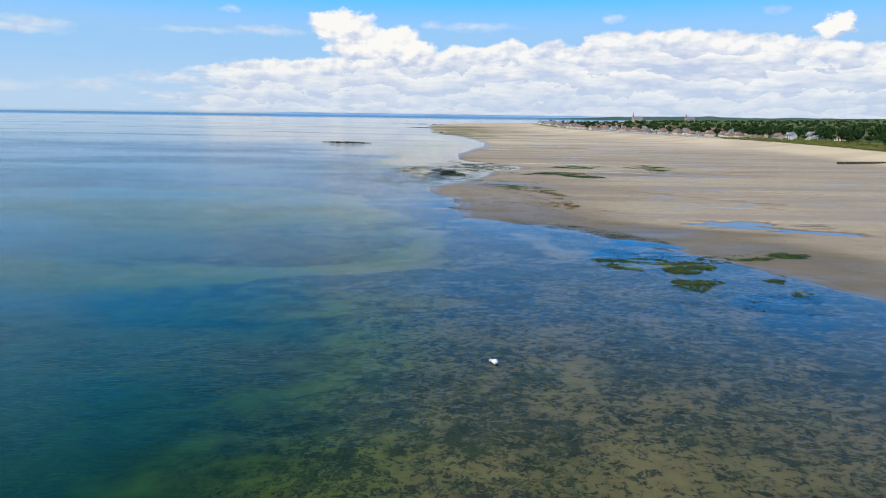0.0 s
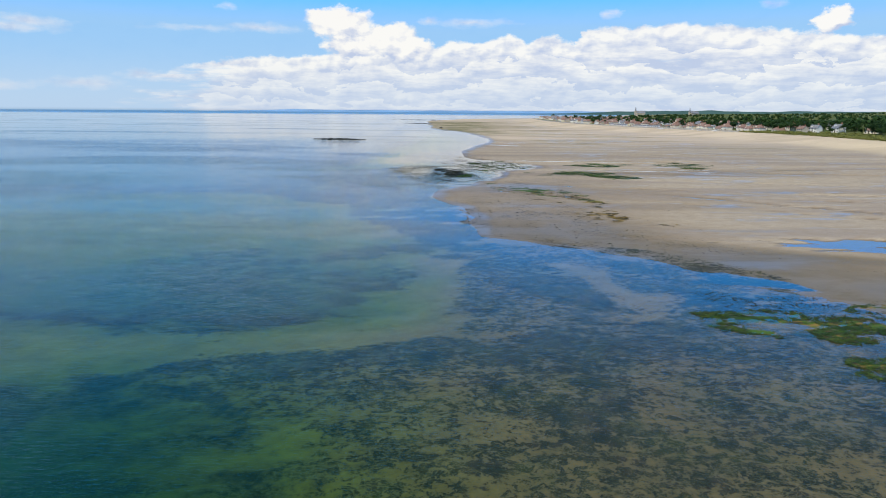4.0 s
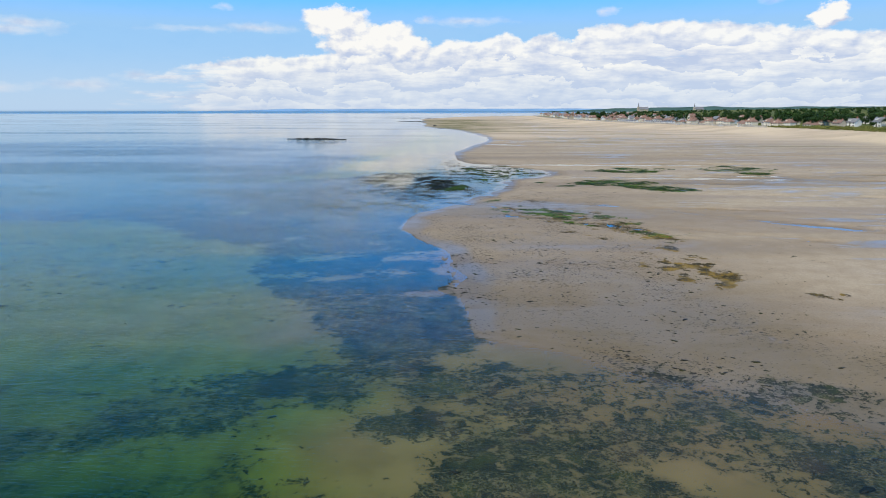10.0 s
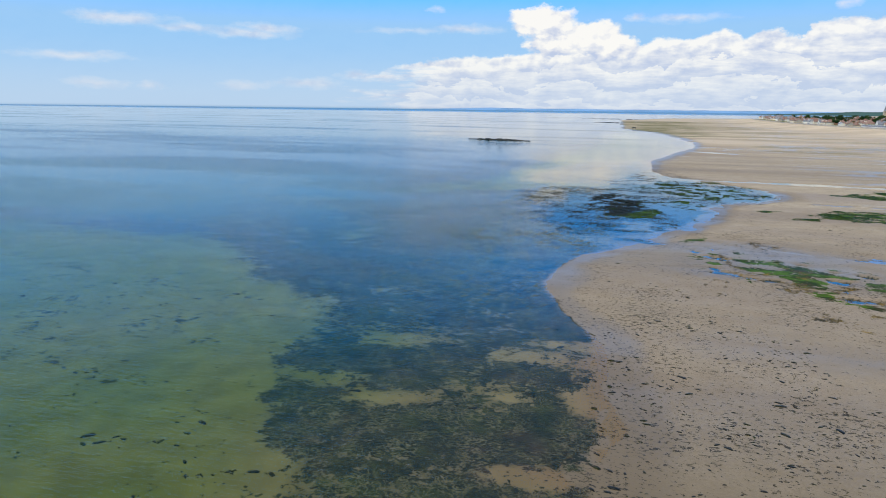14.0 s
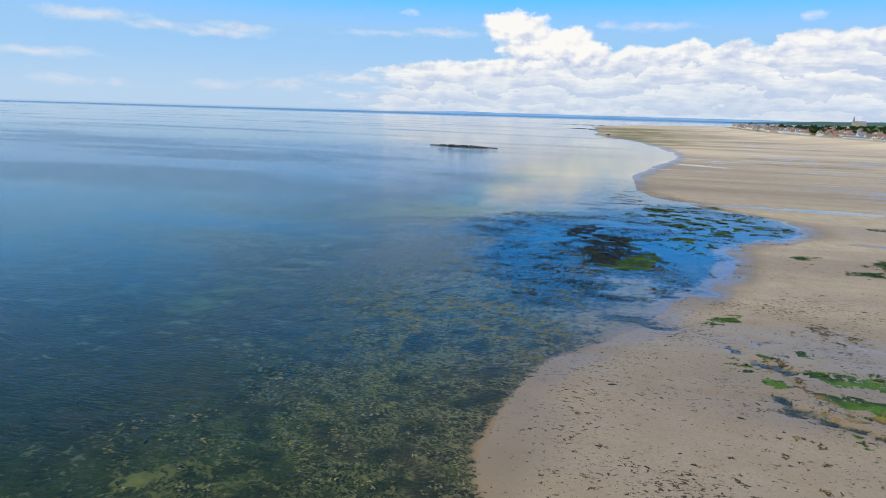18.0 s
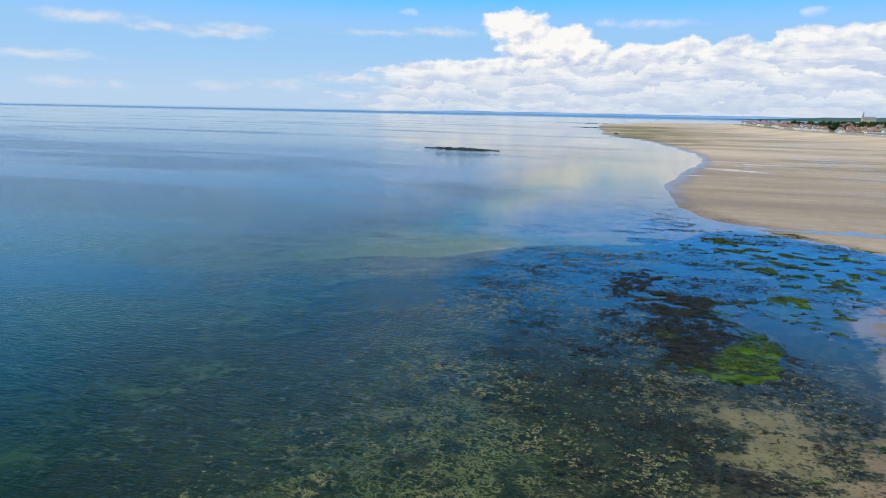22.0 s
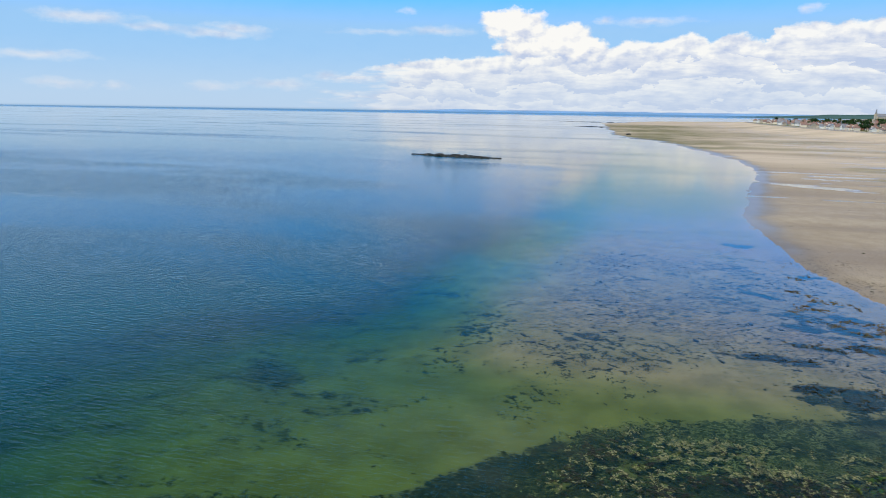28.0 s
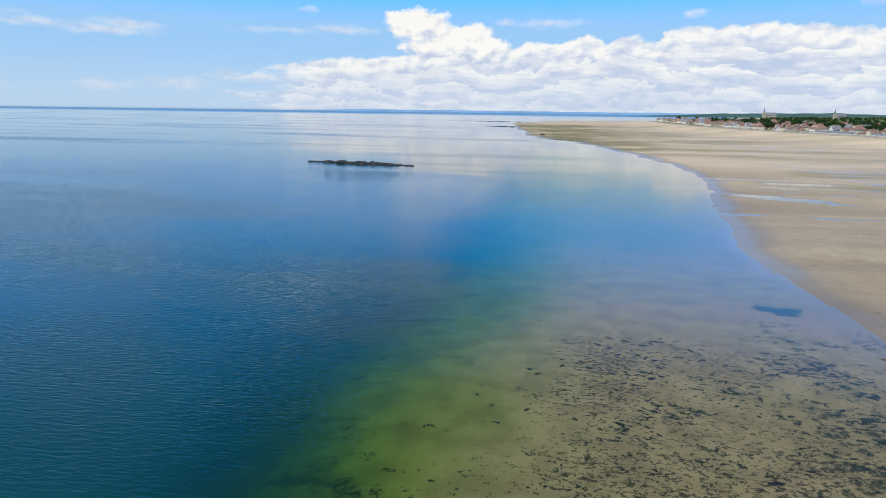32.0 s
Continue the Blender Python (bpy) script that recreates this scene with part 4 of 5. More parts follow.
def weed_material(name, a, b, c):
    """Wet seaweed whose clumps differ."""
    mat, n = material(name)
    at = n.add("ShaderNodeTexCoord").outputs["Object"]
    each = n.add("ShaderNodeNewGeometry").outputs["Random Per Island"]
    col = n.mix(n.ramp(each, 0.15, 0.6), a, b)
    col = n.mix(n.m("MULTIPLY", n.ramp(n.noise(at, 0.5, 4), 0.42, 0.62), n.ramp(each, 0.3, 1.0)), col, c)
    col = n.mix(n.ramp(n.noise(at, 9.0, 4), 0.35, 0.65, 0, 0.5), col, (0.012, 0.012, 0.006))
    p = n.add("ShaderNodeBsdfPrincipled", {"Base Color": col, "Roughness": 0.55, "Specular IOR Level": 0.3,
                                           "Normal": n.add("ShaderNodeBump", {"Strength": 0.8, "Distance": 0.06, "Height": n.noise(at, 7.0, 5)})})
    n.add("ShaderNodeOutputMaterial", {0: p})
    return mat


GREEN = weed_material("green_seaweed", (0.014, 0.034, 0.003), (0.045, 0.105, 0.005), (0.15, 0.20, 0.010))
DARK = weed_material("dark_seaweed", (0.010, 0.010, 0.007), (0.028, 0.022, 0.010), (0.05, 0.055, 0.012))
WRACK = weed_material("brown_seaweed", (0.06, 0.042, 0.014), (0.16, 0.105, 0.025), (0.27, 0.19, 0.035))
LUMPS = [lump_mesh(k, 2, 1.2 + 0.5 * (k % 3), 0.34, 0.55) for k in range(6)]
SMALL = [lump_mesh(k + 10, 1, 1.3 + 0.5 * (k % 3), 0.30, 0.6) for k in range(6)]


def tuft_mesh(seed, blades=6):
    """A few drooping, uneven blades of weed."""
    r = np.random.default_rng(seed)
    cos, tris = [], []
    for k in range(blades):
        a, ln, w = r.uniform(0, math.tau), r.uniform(0.6, 1.4), r.uniform(0.14, 0.34)
        d, s = np.array([math.cos(a) * 1.25, math.sin(a), 0]), np.array([-math.sin(a), math.cos(a), 0])
        o, bend = len(cos), r.uniform(-0.4, 0.4)
        root = np.array([r.normal(0, 0.3), r.normal(0, 0.25), 0.0])
        cos += [root - s * w * 0.5, root + s * w * 0.5 + (0, 0, 0.05), root + d * ln * 0.5 - s * w + (0, 0, r.uniform(0.15, 0.4)), root + d * ln * 0.55 + s * w + (0, 0, r.uniform(0.15, 0.4)),
                root + d * ln + s * bend + (0, 0, 0.03)]
        tris += [(o, o + 1, o + 3), (o, o + 3, o + 2), (o + 2, o + 3, o + 4)]
    return np.array(cos), np.array(tris)


TUFTS = [tuft_mesh(k) for k in range(10)]

# ---- seaweed: mats and wrack that nobody could count ----
rnd = random.Random(11)


def scatter(density, tries, x0, x1, y0, y1, cut):
    """Places where a field of the plan is high."""
    xs, ys, ps = rng.uniform(x0, x1, tries), rng.uniform(y0, y1, tries), rng.random(tries)
    out = lie(xs, ys)
    d = density(xs, ys, out)
    ok = ps < np.clip((d - cut) / (1 - cut), 0, 1)
    return np.stack([xs[ok], ys[ok], out[0][ok]], 1)


def clumped(x, y):
    return step(fbm(x * 0.7, y, 3.0, 3), -0.25, 0.15)


def in_dark(x, y):
    return (patch(x, y, DARK_BANK, 1.5, 2.0, 4) > 0.3) & (patch(x, y, GREEN_BANK, 1.0, 1.5, 3) < 0.5) | ((x < -15) & (y < 320) & (y > 250))


spots = np.concatenate([scatter(lambda x, y, o: o[2] * clumped(x, y), 230000, -40, 110, 245, 352, 0.25), scatter(lambda x, y, o: o[2] * clumped(x, y), 50000, 10, 75, 92, 136, 0.25)])
dark = in_dark(spots[:, 0], spots[:, 1])
for nm, mat_, sel, lab in (("green_seaweed", GREEN, ~dark, "bright and dark green seaweed mats lying in shallow pools"), ("dark_seaweed", DARK, dark, "blackish brown seaweed bank standing out of still water")):
    got = [put_at(rnd.choice(TUFTS), x, y, max(z, 0.0) + 0.005, rnd.uniform(0.12, 0.36), rnd.uniform(-0.6, 0.6), rnd.uniform(0.5, 1.0)) for x, y, z in spots[sel][:22000]]
    tagged(joined(nm, got, mat_), lab, "seaweed", kind="stuff")
spots = scatter(lambda x, y, o: o[4] * (0.30 + 0.60 * step(fbm(x * 0.6, y, 1.8, 3), -0.1, 0.4)) * step(fbm(x * 0.5, y, 9, 3), -0.35, 0.2), 150000, -46, 24, 252, 350, 0.10)
spots = np.concatenate([spots, scatter(lambda x, y, o: o[4] * clumped(x, y), 14000, 15, 70, 88, 130, 0.35)])
got = [put_at(rnd.choice(TUFTS), x, y, 0.004, rnd.uniform(0.06, 0.17), rnd.uniform(-0.5, 0.5), rnd.uniform(0.4, 0.8)) for x, y, z in spots[:42000]]
spots = scatter(lambda x, y, o: patch(x, y, DARK_BANK, 6, 5, 6) * step(fbm(x * 0.7, y, 1.5, 3), -0.05, 0.35), 60000, -36, -4, 268, 322, 0.05)
got = got + [put_at(rnd.choice(TUFTS), x, y, 0.006, rnd.uniform(0.07, 0.20), rnd.uniform(-0.5, 0.5), rnd.uniform(0.4, 0.8)) for x, y, z in spots[:14000]]
tagged(joined("pool_seaweed", got, DARK), "fine dark strands of seaweed breaking the still pools", "seaweed", kind="stuff")
spots = np.concatenate([scatter(lambda x, y, o: o[3] * clumped(x, y), 50000, -30, 50, 176, 275, 0.35), scatter(lambda x, y, o: o[3] * clumped(x, y), 24000, -28, -8, 330, 392, 0.35), scatter(lambda x, y, o: o[2] * clumped(x, y), 16000, 14, 75, 98, 134, 0.4)])
got = [put_at(rnd.choice(TUFTS), x, y, max(z, 0.0) + 0.004, rnd.uniform(0.08, 0.26), rnd.uniform(-0.9, 0.2), rnd.uniform(0.4, 0.8)) for x, y, z in spots[:22000]]
tagged(joined("brown_seaweed", got, WRACK), "yellow-brown seaweed wrack strewn over wet sand", "seaweed", kind="stuff")


# pale tips of the underwater meadow that reach the surface, in winding strands
PALE = weed_material("pale_seagrass", (0.10, 0.105, 0.035), (0.25, 0.235, 0.085), (0.42, 0.38, 0.18))
TIPS = [tuft_mesh(100 + k, 3) for k in range(8)]


def tips(x, y, o):
    wind = (1 - step(np.abs(fbm(x + 11, y, 1.0, 3)), 0.05, 0.26)) * step(fbm(x, y + 50, 3.2, 3), -0.35, 0.2)
    return wind * step(o[1], 0.62, 0.85) * step(y, 204, 214) * step(x, -47, -33) * step(fbm(x, y, 14, 3), -0.45, 0.1) * (1 - step(o[2], 0.3, 0.5)) * (1 - 0.5 * o[4]) * (0.18 + 0.82 * step(y, 228, 262))


spots = scatter(tips, 560000, -60, -6, 203, 327, 0.0)
got = [put_at(rnd.choice(TIPS), x, y, rnd.uniform(-0.01, 0.008), rnd.uniform(0.07, 0.20), rnd.uniform(0, 6.3), 0.2) for x, y, z in spots[:75000]]
tagged(joined("seagrass_tips", got, PALE), "pale yellow-green seagrass tips floating at the surface", "seagrass", kind="stuff")


# ---- loose lumps of weed on the sand ----
def loose(x, y, o):
    z, grass, e = o[0], o[1], o[5]
    a = 0.50 * step(e, -6, 2) * (1 - step(e, 14, 40)) * step(y, 150, 162) * (1 - step(y, 205, 228))
    b = 0.16 * step(e, 0, 3) * (1 - step(e, 20, 45)) * step(y, 215, 225) * (1 - step(y, 280, 300))
    c = 1.0 * step(y, 333, 341) * (1 - step(y, 372, 392)) * step(x, -52, -42) * (1 - step(x, -14, -6))
    d = 0.05 * step(-e, 0, 10) * step(y, 165, 172) * (1 - step(y, 215, 222)) * step(x, -90, -85)
    f = 0.05 * step(x, -70, -60) * step(y, 335, 345) * (1 - step(y, 390, 420)) * (1 - step(x, -8, -2))
    h = 0.06 * step(y, 118, 124) * (1 - step(y, 158, 168)) * step(x, -60, -50) * (1 - step(x, 30, 40))
    return np.maximum.reduce([a, b, c, d, f, h]) * (0.12 + 1.1 * step(fbm(x, y, 5, 4), -0.1, 0.4))


spots = scatter(loose, 300000, -90, 45, 118, 420, 0.0)
near = [s for s in spots if s[2] > -0.75]
rnd.shuffle(near)
lump_data = []
for k, (co, tri) in enumerate(LUMPS):
    me = bpy.data.meshes.new("seaweed_lump")
    me.from_pydata(co.tolist(), [], tri.tolist())
    me.polygons.foreach_set("use_smooth", np.ones(len(tri), bool))
    me.materials.append(DARK)
    lump_data.append(me)
for k, (x, y, z) in enumerate(near[:290]):
    ob = new("seaweed_lump", lump_data[k % len(lump_data)])
    size = min(0.06 * math.exp(rnd.gauss(0.35, 0.6)), 0.30) * (0.5 if y > 325 else 0.62)
    ob.matrix_world = pose(x, y, z + 0.02 * size, 0, 0, rnd.uniform(-50, 20)) @ Matrix.Diagonal((size, size * 0.8, size, 1))
    tagged(ob, "small dark brown seaweed lump lying on wet sand" if z > -0.02 else "dark seaweed lump on the sandy seabed under water", "seaweed", "loose seaweed lumps")
got = [put_at(rnd.choice(SMALL if rnd.random() < 0.4 else TUFTS), x, y, z, min(0.055 * math.exp(rnd.gauss(0.2, 0.6)), 0.24) * (1.3 if z < -0.05 else 0.8) * (0.7 if y > 325 else 1.0), rnd.uniform(-1.2, 0.9), 0.6) for x, y, z in near[290:45000]]
tagged(joined("scattered_seaweed", got, DARK), "many small dark bits of seaweed scattered on sand", "seaweed", kind="stuff")

# ---- the village, its trees and the far shore ----
CREAM, WHITE = paint("cream_render", (0.80, 0.71, 0.56), 0.8, 0.12), paint("white_render", (0.82, 0.80, 0.75), 0.8, 0.10)
STONE, BRICK = paint("pale_stone", (0.46, 0.40, 0.31), 0.85, 0.2, 1, 0.3), paint("red_brick", (0.36, 0.17, 0.11), 0.85, 0.2, 1, 0.3)
TILE, SLATE = paint("brown_tile", (0.25, 0.155, 0.118), 0.75, 0.25, 1, 0.4), paint("grey_slate", (0.22, 0.22, 0.23), 0.55, 0.2, 1, 0.3)
TIMBER, TRIM = paint("dark_timber", (0.045, 0.036, 0.028), 0.8, 0.3, 1, 0.4), paint("white_trim", (0.78, 0.78, 0.76), 0.5, 0.06)
CONCRETE, ROCK = paint("weathered_concrete", (0.40, 0.37, 0.32), 0.9, 0.22, 1, 0.4), paint("wet_dark_rock", (0.022, 0.022, 0.017), 0.55, 0.5, 1, 0.8)
BLACK, METAL = paint("plain_black", (0.015, 0.015, 0.016), 0.6, 0.2), paint("grey_metal", (0.35, 0.36, 0.38), 0.4, 0.1)
BUOY_WHITE, SAIL = paint("scuffed_white_plastic", (0.78, 0.79, 0.78), 0.4, 0.10), paint("white_sailcloth", (0.82, 0.82, 0.80), 0.8, 0.05)
gm, gn = material("window_glass")
gn.add("ShaderNodeOutputMaterial", {0: gn.add("ShaderNodeBsdfPrincipled", {"Base Color": (0.03, 0.04, 0.05), "Roughness": 0.08, "Specular IOR Level": 0.6})})
GLASS = gm


def leaf_material(name, dark, light):
    mat, n = material(name)
    each = n.add("ShaderNodeNewGeometry").outputs["Random Per Island"]
    tone = n.add("ShaderNodeObjectInfo").outputs["Random"]
    col = n.mix(n.m("ADD", n.m("MULTIPLY", each, 0.6), n.m("MULTIPLY", tone, 0.4)), dark, light)
    n.add("ShaderNodeOutputMaterial", {0: n.add("ShaderNodeBsdfPrincipled", {"Base Color": col, "Roughness": 0.7, "Specular IOR Level": 0.15})})
    return mat


LEAF, SCRUB = leaf_material("tree_leaves", (0.006, 0.020, 0.006), (0.034, 0.072, 0.014)), leaf_material("dune_scrub_leaves", (0.07, 0.09, 0.02), (0.24, 0.235, 0.06))
BARK = paint("bark", (0.09, 0.07, 0.05), 0.9, 0.3, 1, 0.5)


def roof_bm(w, d, z, rise, over, hip=0.0):
    """A pitched roof with thick slopes, ridge along x."""
    bm = bmesh.new()
    for t in (0.0, -0.25):
        a = [bm.verts.new(p) for p in ((-w / 2 - over, -d / 2 - over, z + t - over * rise / (d / 2)), (w / 2 + over, -d / 2 - over, z + t - over * rise / (d / 2)),
                                       (w / 2 + over, d / 2 + over, z + t - over * rise / (d / 2)), (-w / 2 - over, d / 2 + over, z + t - over * rise / (d / 2)),
                                       (-w / 2 - over + hip, 0, z + rise + t), (w / 2 + over - hip, 0, z + rise + t))]
        if t == 0.0:
            top = a
    low_ = a
    for s in (top, low_):
        for f in ((0, 1, 5, 4), (2, 3, 4, 5)) + (((0, 4, 3), (1, 2, 5)) if hip else ()):
            bm.faces.new([s[i] for i in f])
    ring = (0, 1, 2, 3) if hip else (0, 1, 5, 2, 3, 4)
    for i, k in enumerate(ring):
        j = ring[(i + 1) % len(ring)]
        bm.faces.new((top[k], top[j], low_[j], low_[k]))
    bmesh.ops.recalc_face_normals(bm, faces=bm.faces[:])
    return bm


def wall_bm(w, d, h, rise):
    """Walls with gable ends at both x ends."""
    bm = bmesh.new()
    v = [bm.verts.new(p) for p in ((-w / 2, -d / 2, 0), (w / 2, -d / 2, 0), (w / 2, d / 2, 0), (-w / 2, d / 2, 0), (-w / 2, -d / 2, h), (w / 2, -d / 2, h), (w / 2, d / 2, h), (-w / 2, d / 2, h), (-w / 2, 0, h + rise), (w / 2, 0, h + rise))]
    for f in ((0, 1, 5, 4), (2, 3, 7, 6), (1, 2, 6, 9, 5), (3, 0, 4, 8, 7), (3, 2, 1, 0)):
        bm.faces.new([v[i] for i in f])
    return bm


def add_window(house, x, y, z, w, h, turn):
    win = part("window", box(-w / 2 - 0.12, -0.10, -0.12, w / 2 + 0.12, 0.06, h + 0.12, 0.02), TRIM, house)
    win.matrix_local = pose(x, y, z, 0, 0, turn)
    pane = part("pane", box(-w / 2, -0.125, 0, w / 2, -0.06, h), GLASS, win, "dark glass pane")
    return pane


def house(label, w, d, h, rise, wall, roof, hip=0.0, storeys=2, front_gable=False, dormer=False):
    """The sea front looks to -y; ridge along x, or towards the sea."""
    ob = thing("house", Matrix(), label, "house", "houses of the seaside village")
    ww, dd = (d, w) if front_gable else (w, d)
    part("wall", wall_bm(ww, dd, h, 0.0 if hip else rise - 0.05), wall, ob).matrix_local = pose(0, 0, 0, 0, 0, 90 if front_gable else 0)
    part("roof", roof_bm(ww, dd, h, rise, 0.45, hip), roof, ob, "pitched roof").matrix_local = pose(0, 0, 0, 0, 0, 90 if front_gable else 0)
    ch = part("chimney", box(-0.45, -0.35, 0, 0.45, 0.35, 2.3), BRICK, ob, "brick chimney")
    ch.matrix_local = pose(w * 0.3 if not front_gable else d * 0.12, 0.3, h + rise * 0.62)
    part("chimney_pot", turned(((2.3, 0.2), (2.8, 0.16)), 8), TILE, ch)
    fl = h / storeys
    n = max(2, int(w / 3))
    for s in range(storeys):
        for k in range(n):
            x = (k + 0.5 - n / 2) * w / n
            if s == 0 and k == n // 2:
                door = part("door", box(-0.55, -0.1, 0, 0.55, 0.05, 2.1, 0.02), TIMBER, ob, "dark front door")
                door.matrix_local = pose(x, -d / 2 - 0.02, 0.1)
                continue
            add_window(ob, x, -d / 2 - 0.02, s * fl + 0.75, 1.1, 1.15, 0)
    if front_gable:
        add_window(ob, 0, -d / 2 - 0.02, h + 0.6, 1.1, 1.2, 0)
    if dormer:
        dm = part("dormer", box(-0.9, -1.2, 0, 0.9, 1.2, 1.5, 0.03), wall, ob)
        dm.matrix_local = pose(-w * 0.18, -d * 0.27, h + rise * 0.30)
        part("dormer_roof", roof_bm(1.8, 2.4, 1.5, 0.7, 0.15), roof, dm)
    return ob


KINDS = [
    house("cream rendered gable-fronted villa with a brown tiled roof", 7.5, 9, 4.8, 3.8, CREAM, TILE, front_gable=True),
    house("white rendered seaside house with a grey slate roof", 9, 7, 4.4, 2.8, WHITE, SLATE, dormer=True),
    house("pale stone house with a brown tiled roof and dormer", 11, 7.5, 4.6, 3.0, STONE, TILE, dormer=True),
    house("tall white villa with a steep slate gable", 7, 9, 5.4, 4.2, WHITE, SLATE, front_gable=True, storeys=2),
    house("low cream house with a hipped brown roof", 10, 7.5, 3.0, 2.4, CREAM, TILE, hip=3.0, storeys=1),
    house("red brick house with a grey slate roof", 9, 7.5, 4.6, 3.0, BRICK, SLATE),
    house("broad cream villa with twin windows and a hipped tiled roof", 12, 9, 5.4, 3.8, CREAM, TILE, hip=3.6, dormer=True),
]
placed = []


def front_turn(y):
    dx = front_x(y + 15) - front_x(y - 15)
    return math.degrees(math.atan2(30, dx)) - 180        # the sea front faces the beach


def put_house(k, y, back, jitter=0.0, size=1.0):
    a = radians(front_turn(y))
    x = front_x(y) + back * math.cos(radians(front_turn(y)) + math.pi / 2) + 0
    yy = y + back * math.sin(a + math.pi / 2) + jitter
    z = height_at(x, yy)
    m = pose(x, yy, z - 0.15, 0, 0, math.degrees(a) + rnd.uniform(-7, 7))
    ob = KINDS[k]
    ob = copy_thing(ob, m) if k in placed else ob
    ob.matrix_world = m @ Matrix.Diagonal((size, size, size * rnd.uniform(0.92, 1.1), 1))
    placed.append(k)
    return ob


y = 668.0
while y < 1480:
    put_house(rnd.choice((0, 1, 2, 3, 4, 6, 6)), y, rnd.uniform(13, 26), 0, rnd.uniform(0.55, 0.82))
    y += rnd.uniform(6.5, 11)
for row, y0, y1, gap in ((40, 640, 1450, 17), (64, 660, 1400, 20), (92, 700, 1350, 26), (125, 640, 1300, 40)):
    y = y0 + rnd.uniform(0, 9)
    while y < y1:
        put_house(rnd.choice((1, 2, 4, 5, 6, 0)), y, row + rnd.uniform(-6, 6), 0, rnd.uniform(0.58, 0.88))
        y += rnd.uniform(0.75, 1.4) * gap
for y, back in ((470, 112), (486, 118), (505, 108), (530, 120), (556, 110), (590, 104), (420, 125), (436, 130), (610, 82), (630, 70), (645, 60), (455, 150), (520, 160), (575, 165)):
    put_house(rnd.choice((1, 2, 4, 4, 5)), y, back)


# church with a slate spire, and a second one further inland
def church(x, y, z, tall, turn, label):
    ob = thing("church", pose(x, y, z, 0, 0, turn), label, "church", "churches")
    part("nave", wall_bm(26, 11, 8, 6), STONE, ob)
    part("nave_roof", roof_bm(26, 11, 8, 6.1, 0.4), SLATE, ob, "grey slate roof")
    tw = part("tower", box(-17.5, -2.8, 0, -12, 2.8, tall * 0.5, 0.1), STONE, ob)
    # black panels stand in for the shade inside the belfry openings
    for sx in (-15.6, -13.9):
        part("belfry_opening", box(sx - 0.5, -2.86, tall * 0.36, sx + 0.5, -2.7, tall * 0.44), BLACK, tw, "black panel for the shade in a louvred opening")
    part("spire", turned(((tall * 0.5, 2.9), (tall * 0.53, 2.5), (tall, 0.08)), 8), SLATE, ob, "pointed slate spire").matrix_local = pose(-14.75, 0, 0)
    return ob


church(436 + 14, 2067, 8.0, 27.0, 8, "grey stone village church with a tall slate spire")
church(600, 2050, 8.0, 24.0, 20, "distant stone church with a thin spire")

# ---- sea wall with coping along the promenade ----
wall = tagged(new("sea_wall"), "pale concrete sea wall with coping at the top of the beach", "wall", kind="structure")
ys = np.arange(664, 1460, 8.0)
for ya in ys:
    xa, xb = front_x(ya), front_x(ya + 8)
    ln, turn = math.hypot(xb - xa, 8), math.degrees(math.atan2(8, xb - xa))
    za = height_at(xa, ya)
    pan = part("wall_panel", box(0.02, -0.3, -2.2, ln - 0.02, 0.3, 1.0, 0.03), CONCRETE, wall)
    pan.matrix_local = pose(xa - 3, ya, za, 0, 0, turn)
    part("coping", box(0, -0.4, 1.0, ln, 0.4, 1.22, 0.03), CONCRETE, pan)


# ---- boats drawn up by the promenade ----
def dinghy():
    ob = thing("sailing_dinghy", Matrix(), "white sailing dinghy with bare mast drawn up on the beach", "boat", "dinghies on the beach")
    bm = bmesh.new()
    rings = []
    for x, w, h0 in ((-2.1, 0.62, 0.02), (-1.0, 0.80, 0.0), (0.5, 0.78, 0.0), (1.6, 0.45, 0.05), (2.2, 0.04, 0.25)):
        rings.append([bm.verts.new(p) for p in ((x, -w, 0.62), (x, -w * 0.85, 0.25), (x, 0, h0), (x, w * 0.85, 0.25), (x, w, 0.62))])
    for a, b in zip(rings, rings[1:]):
        for i in range(4):
            bm.faces.new((a[i], a[i + 1], b[i + 1], b[i]))
        bm.faces.new((a[4], a[0], b[0], b[4]))
    bm.faces.new(rings[0])
    bm.faces.new(rings[-1])
    bmesh.ops.recalc_face_normals(bm, faces=bm.faces[:])
    part("hull", bm, SAIL, ob)
    part("mast", turned(((0.5, 0.06), (7.0, 0.035)), 8), METAL, ob, "thin grey mast").matrix_local = pose(0.6, 0, 0)
    part("boom", turned(((0, 0.04), (2.6, 0.035)), 8, "x"), METAL, ob).matrix_local = pose(-2.0, 0, 1.25)
    return ob


boat = dinghy()
for k in range(18):
    yb = 690 + k * 5.2 + rnd.uniform(-1.5, 1.5)
    xb = front_x(yb) + rnd.uniform(-9, 6)
    m = pose(xb, yb, height_at(xb, yb) + 0.02, rnd.uniform(-3, 3), 0, rnd.uniform(0, 360))
    ob = copy_thing(boat, m) if k else boat
    ob.matrix_world = m


def beach_hut():
    ob = thing("beach_hut", Matrix(), "small white wooden beach hut with a pitched roof", "hut", "beach huts on the promenade")
    part("wall", wall_bm(2.4, 2.2, 2.1, 0.85), TRIM, ob)
    part("roof", roof_bm(2.4, 2.2, 2.1, 0.9, 0.15), SLATE, ob)
    part("door", box(-0.4, -1.16, 0.05, 0.4, -1.08, 1.9), METAL, ob)
    return ob


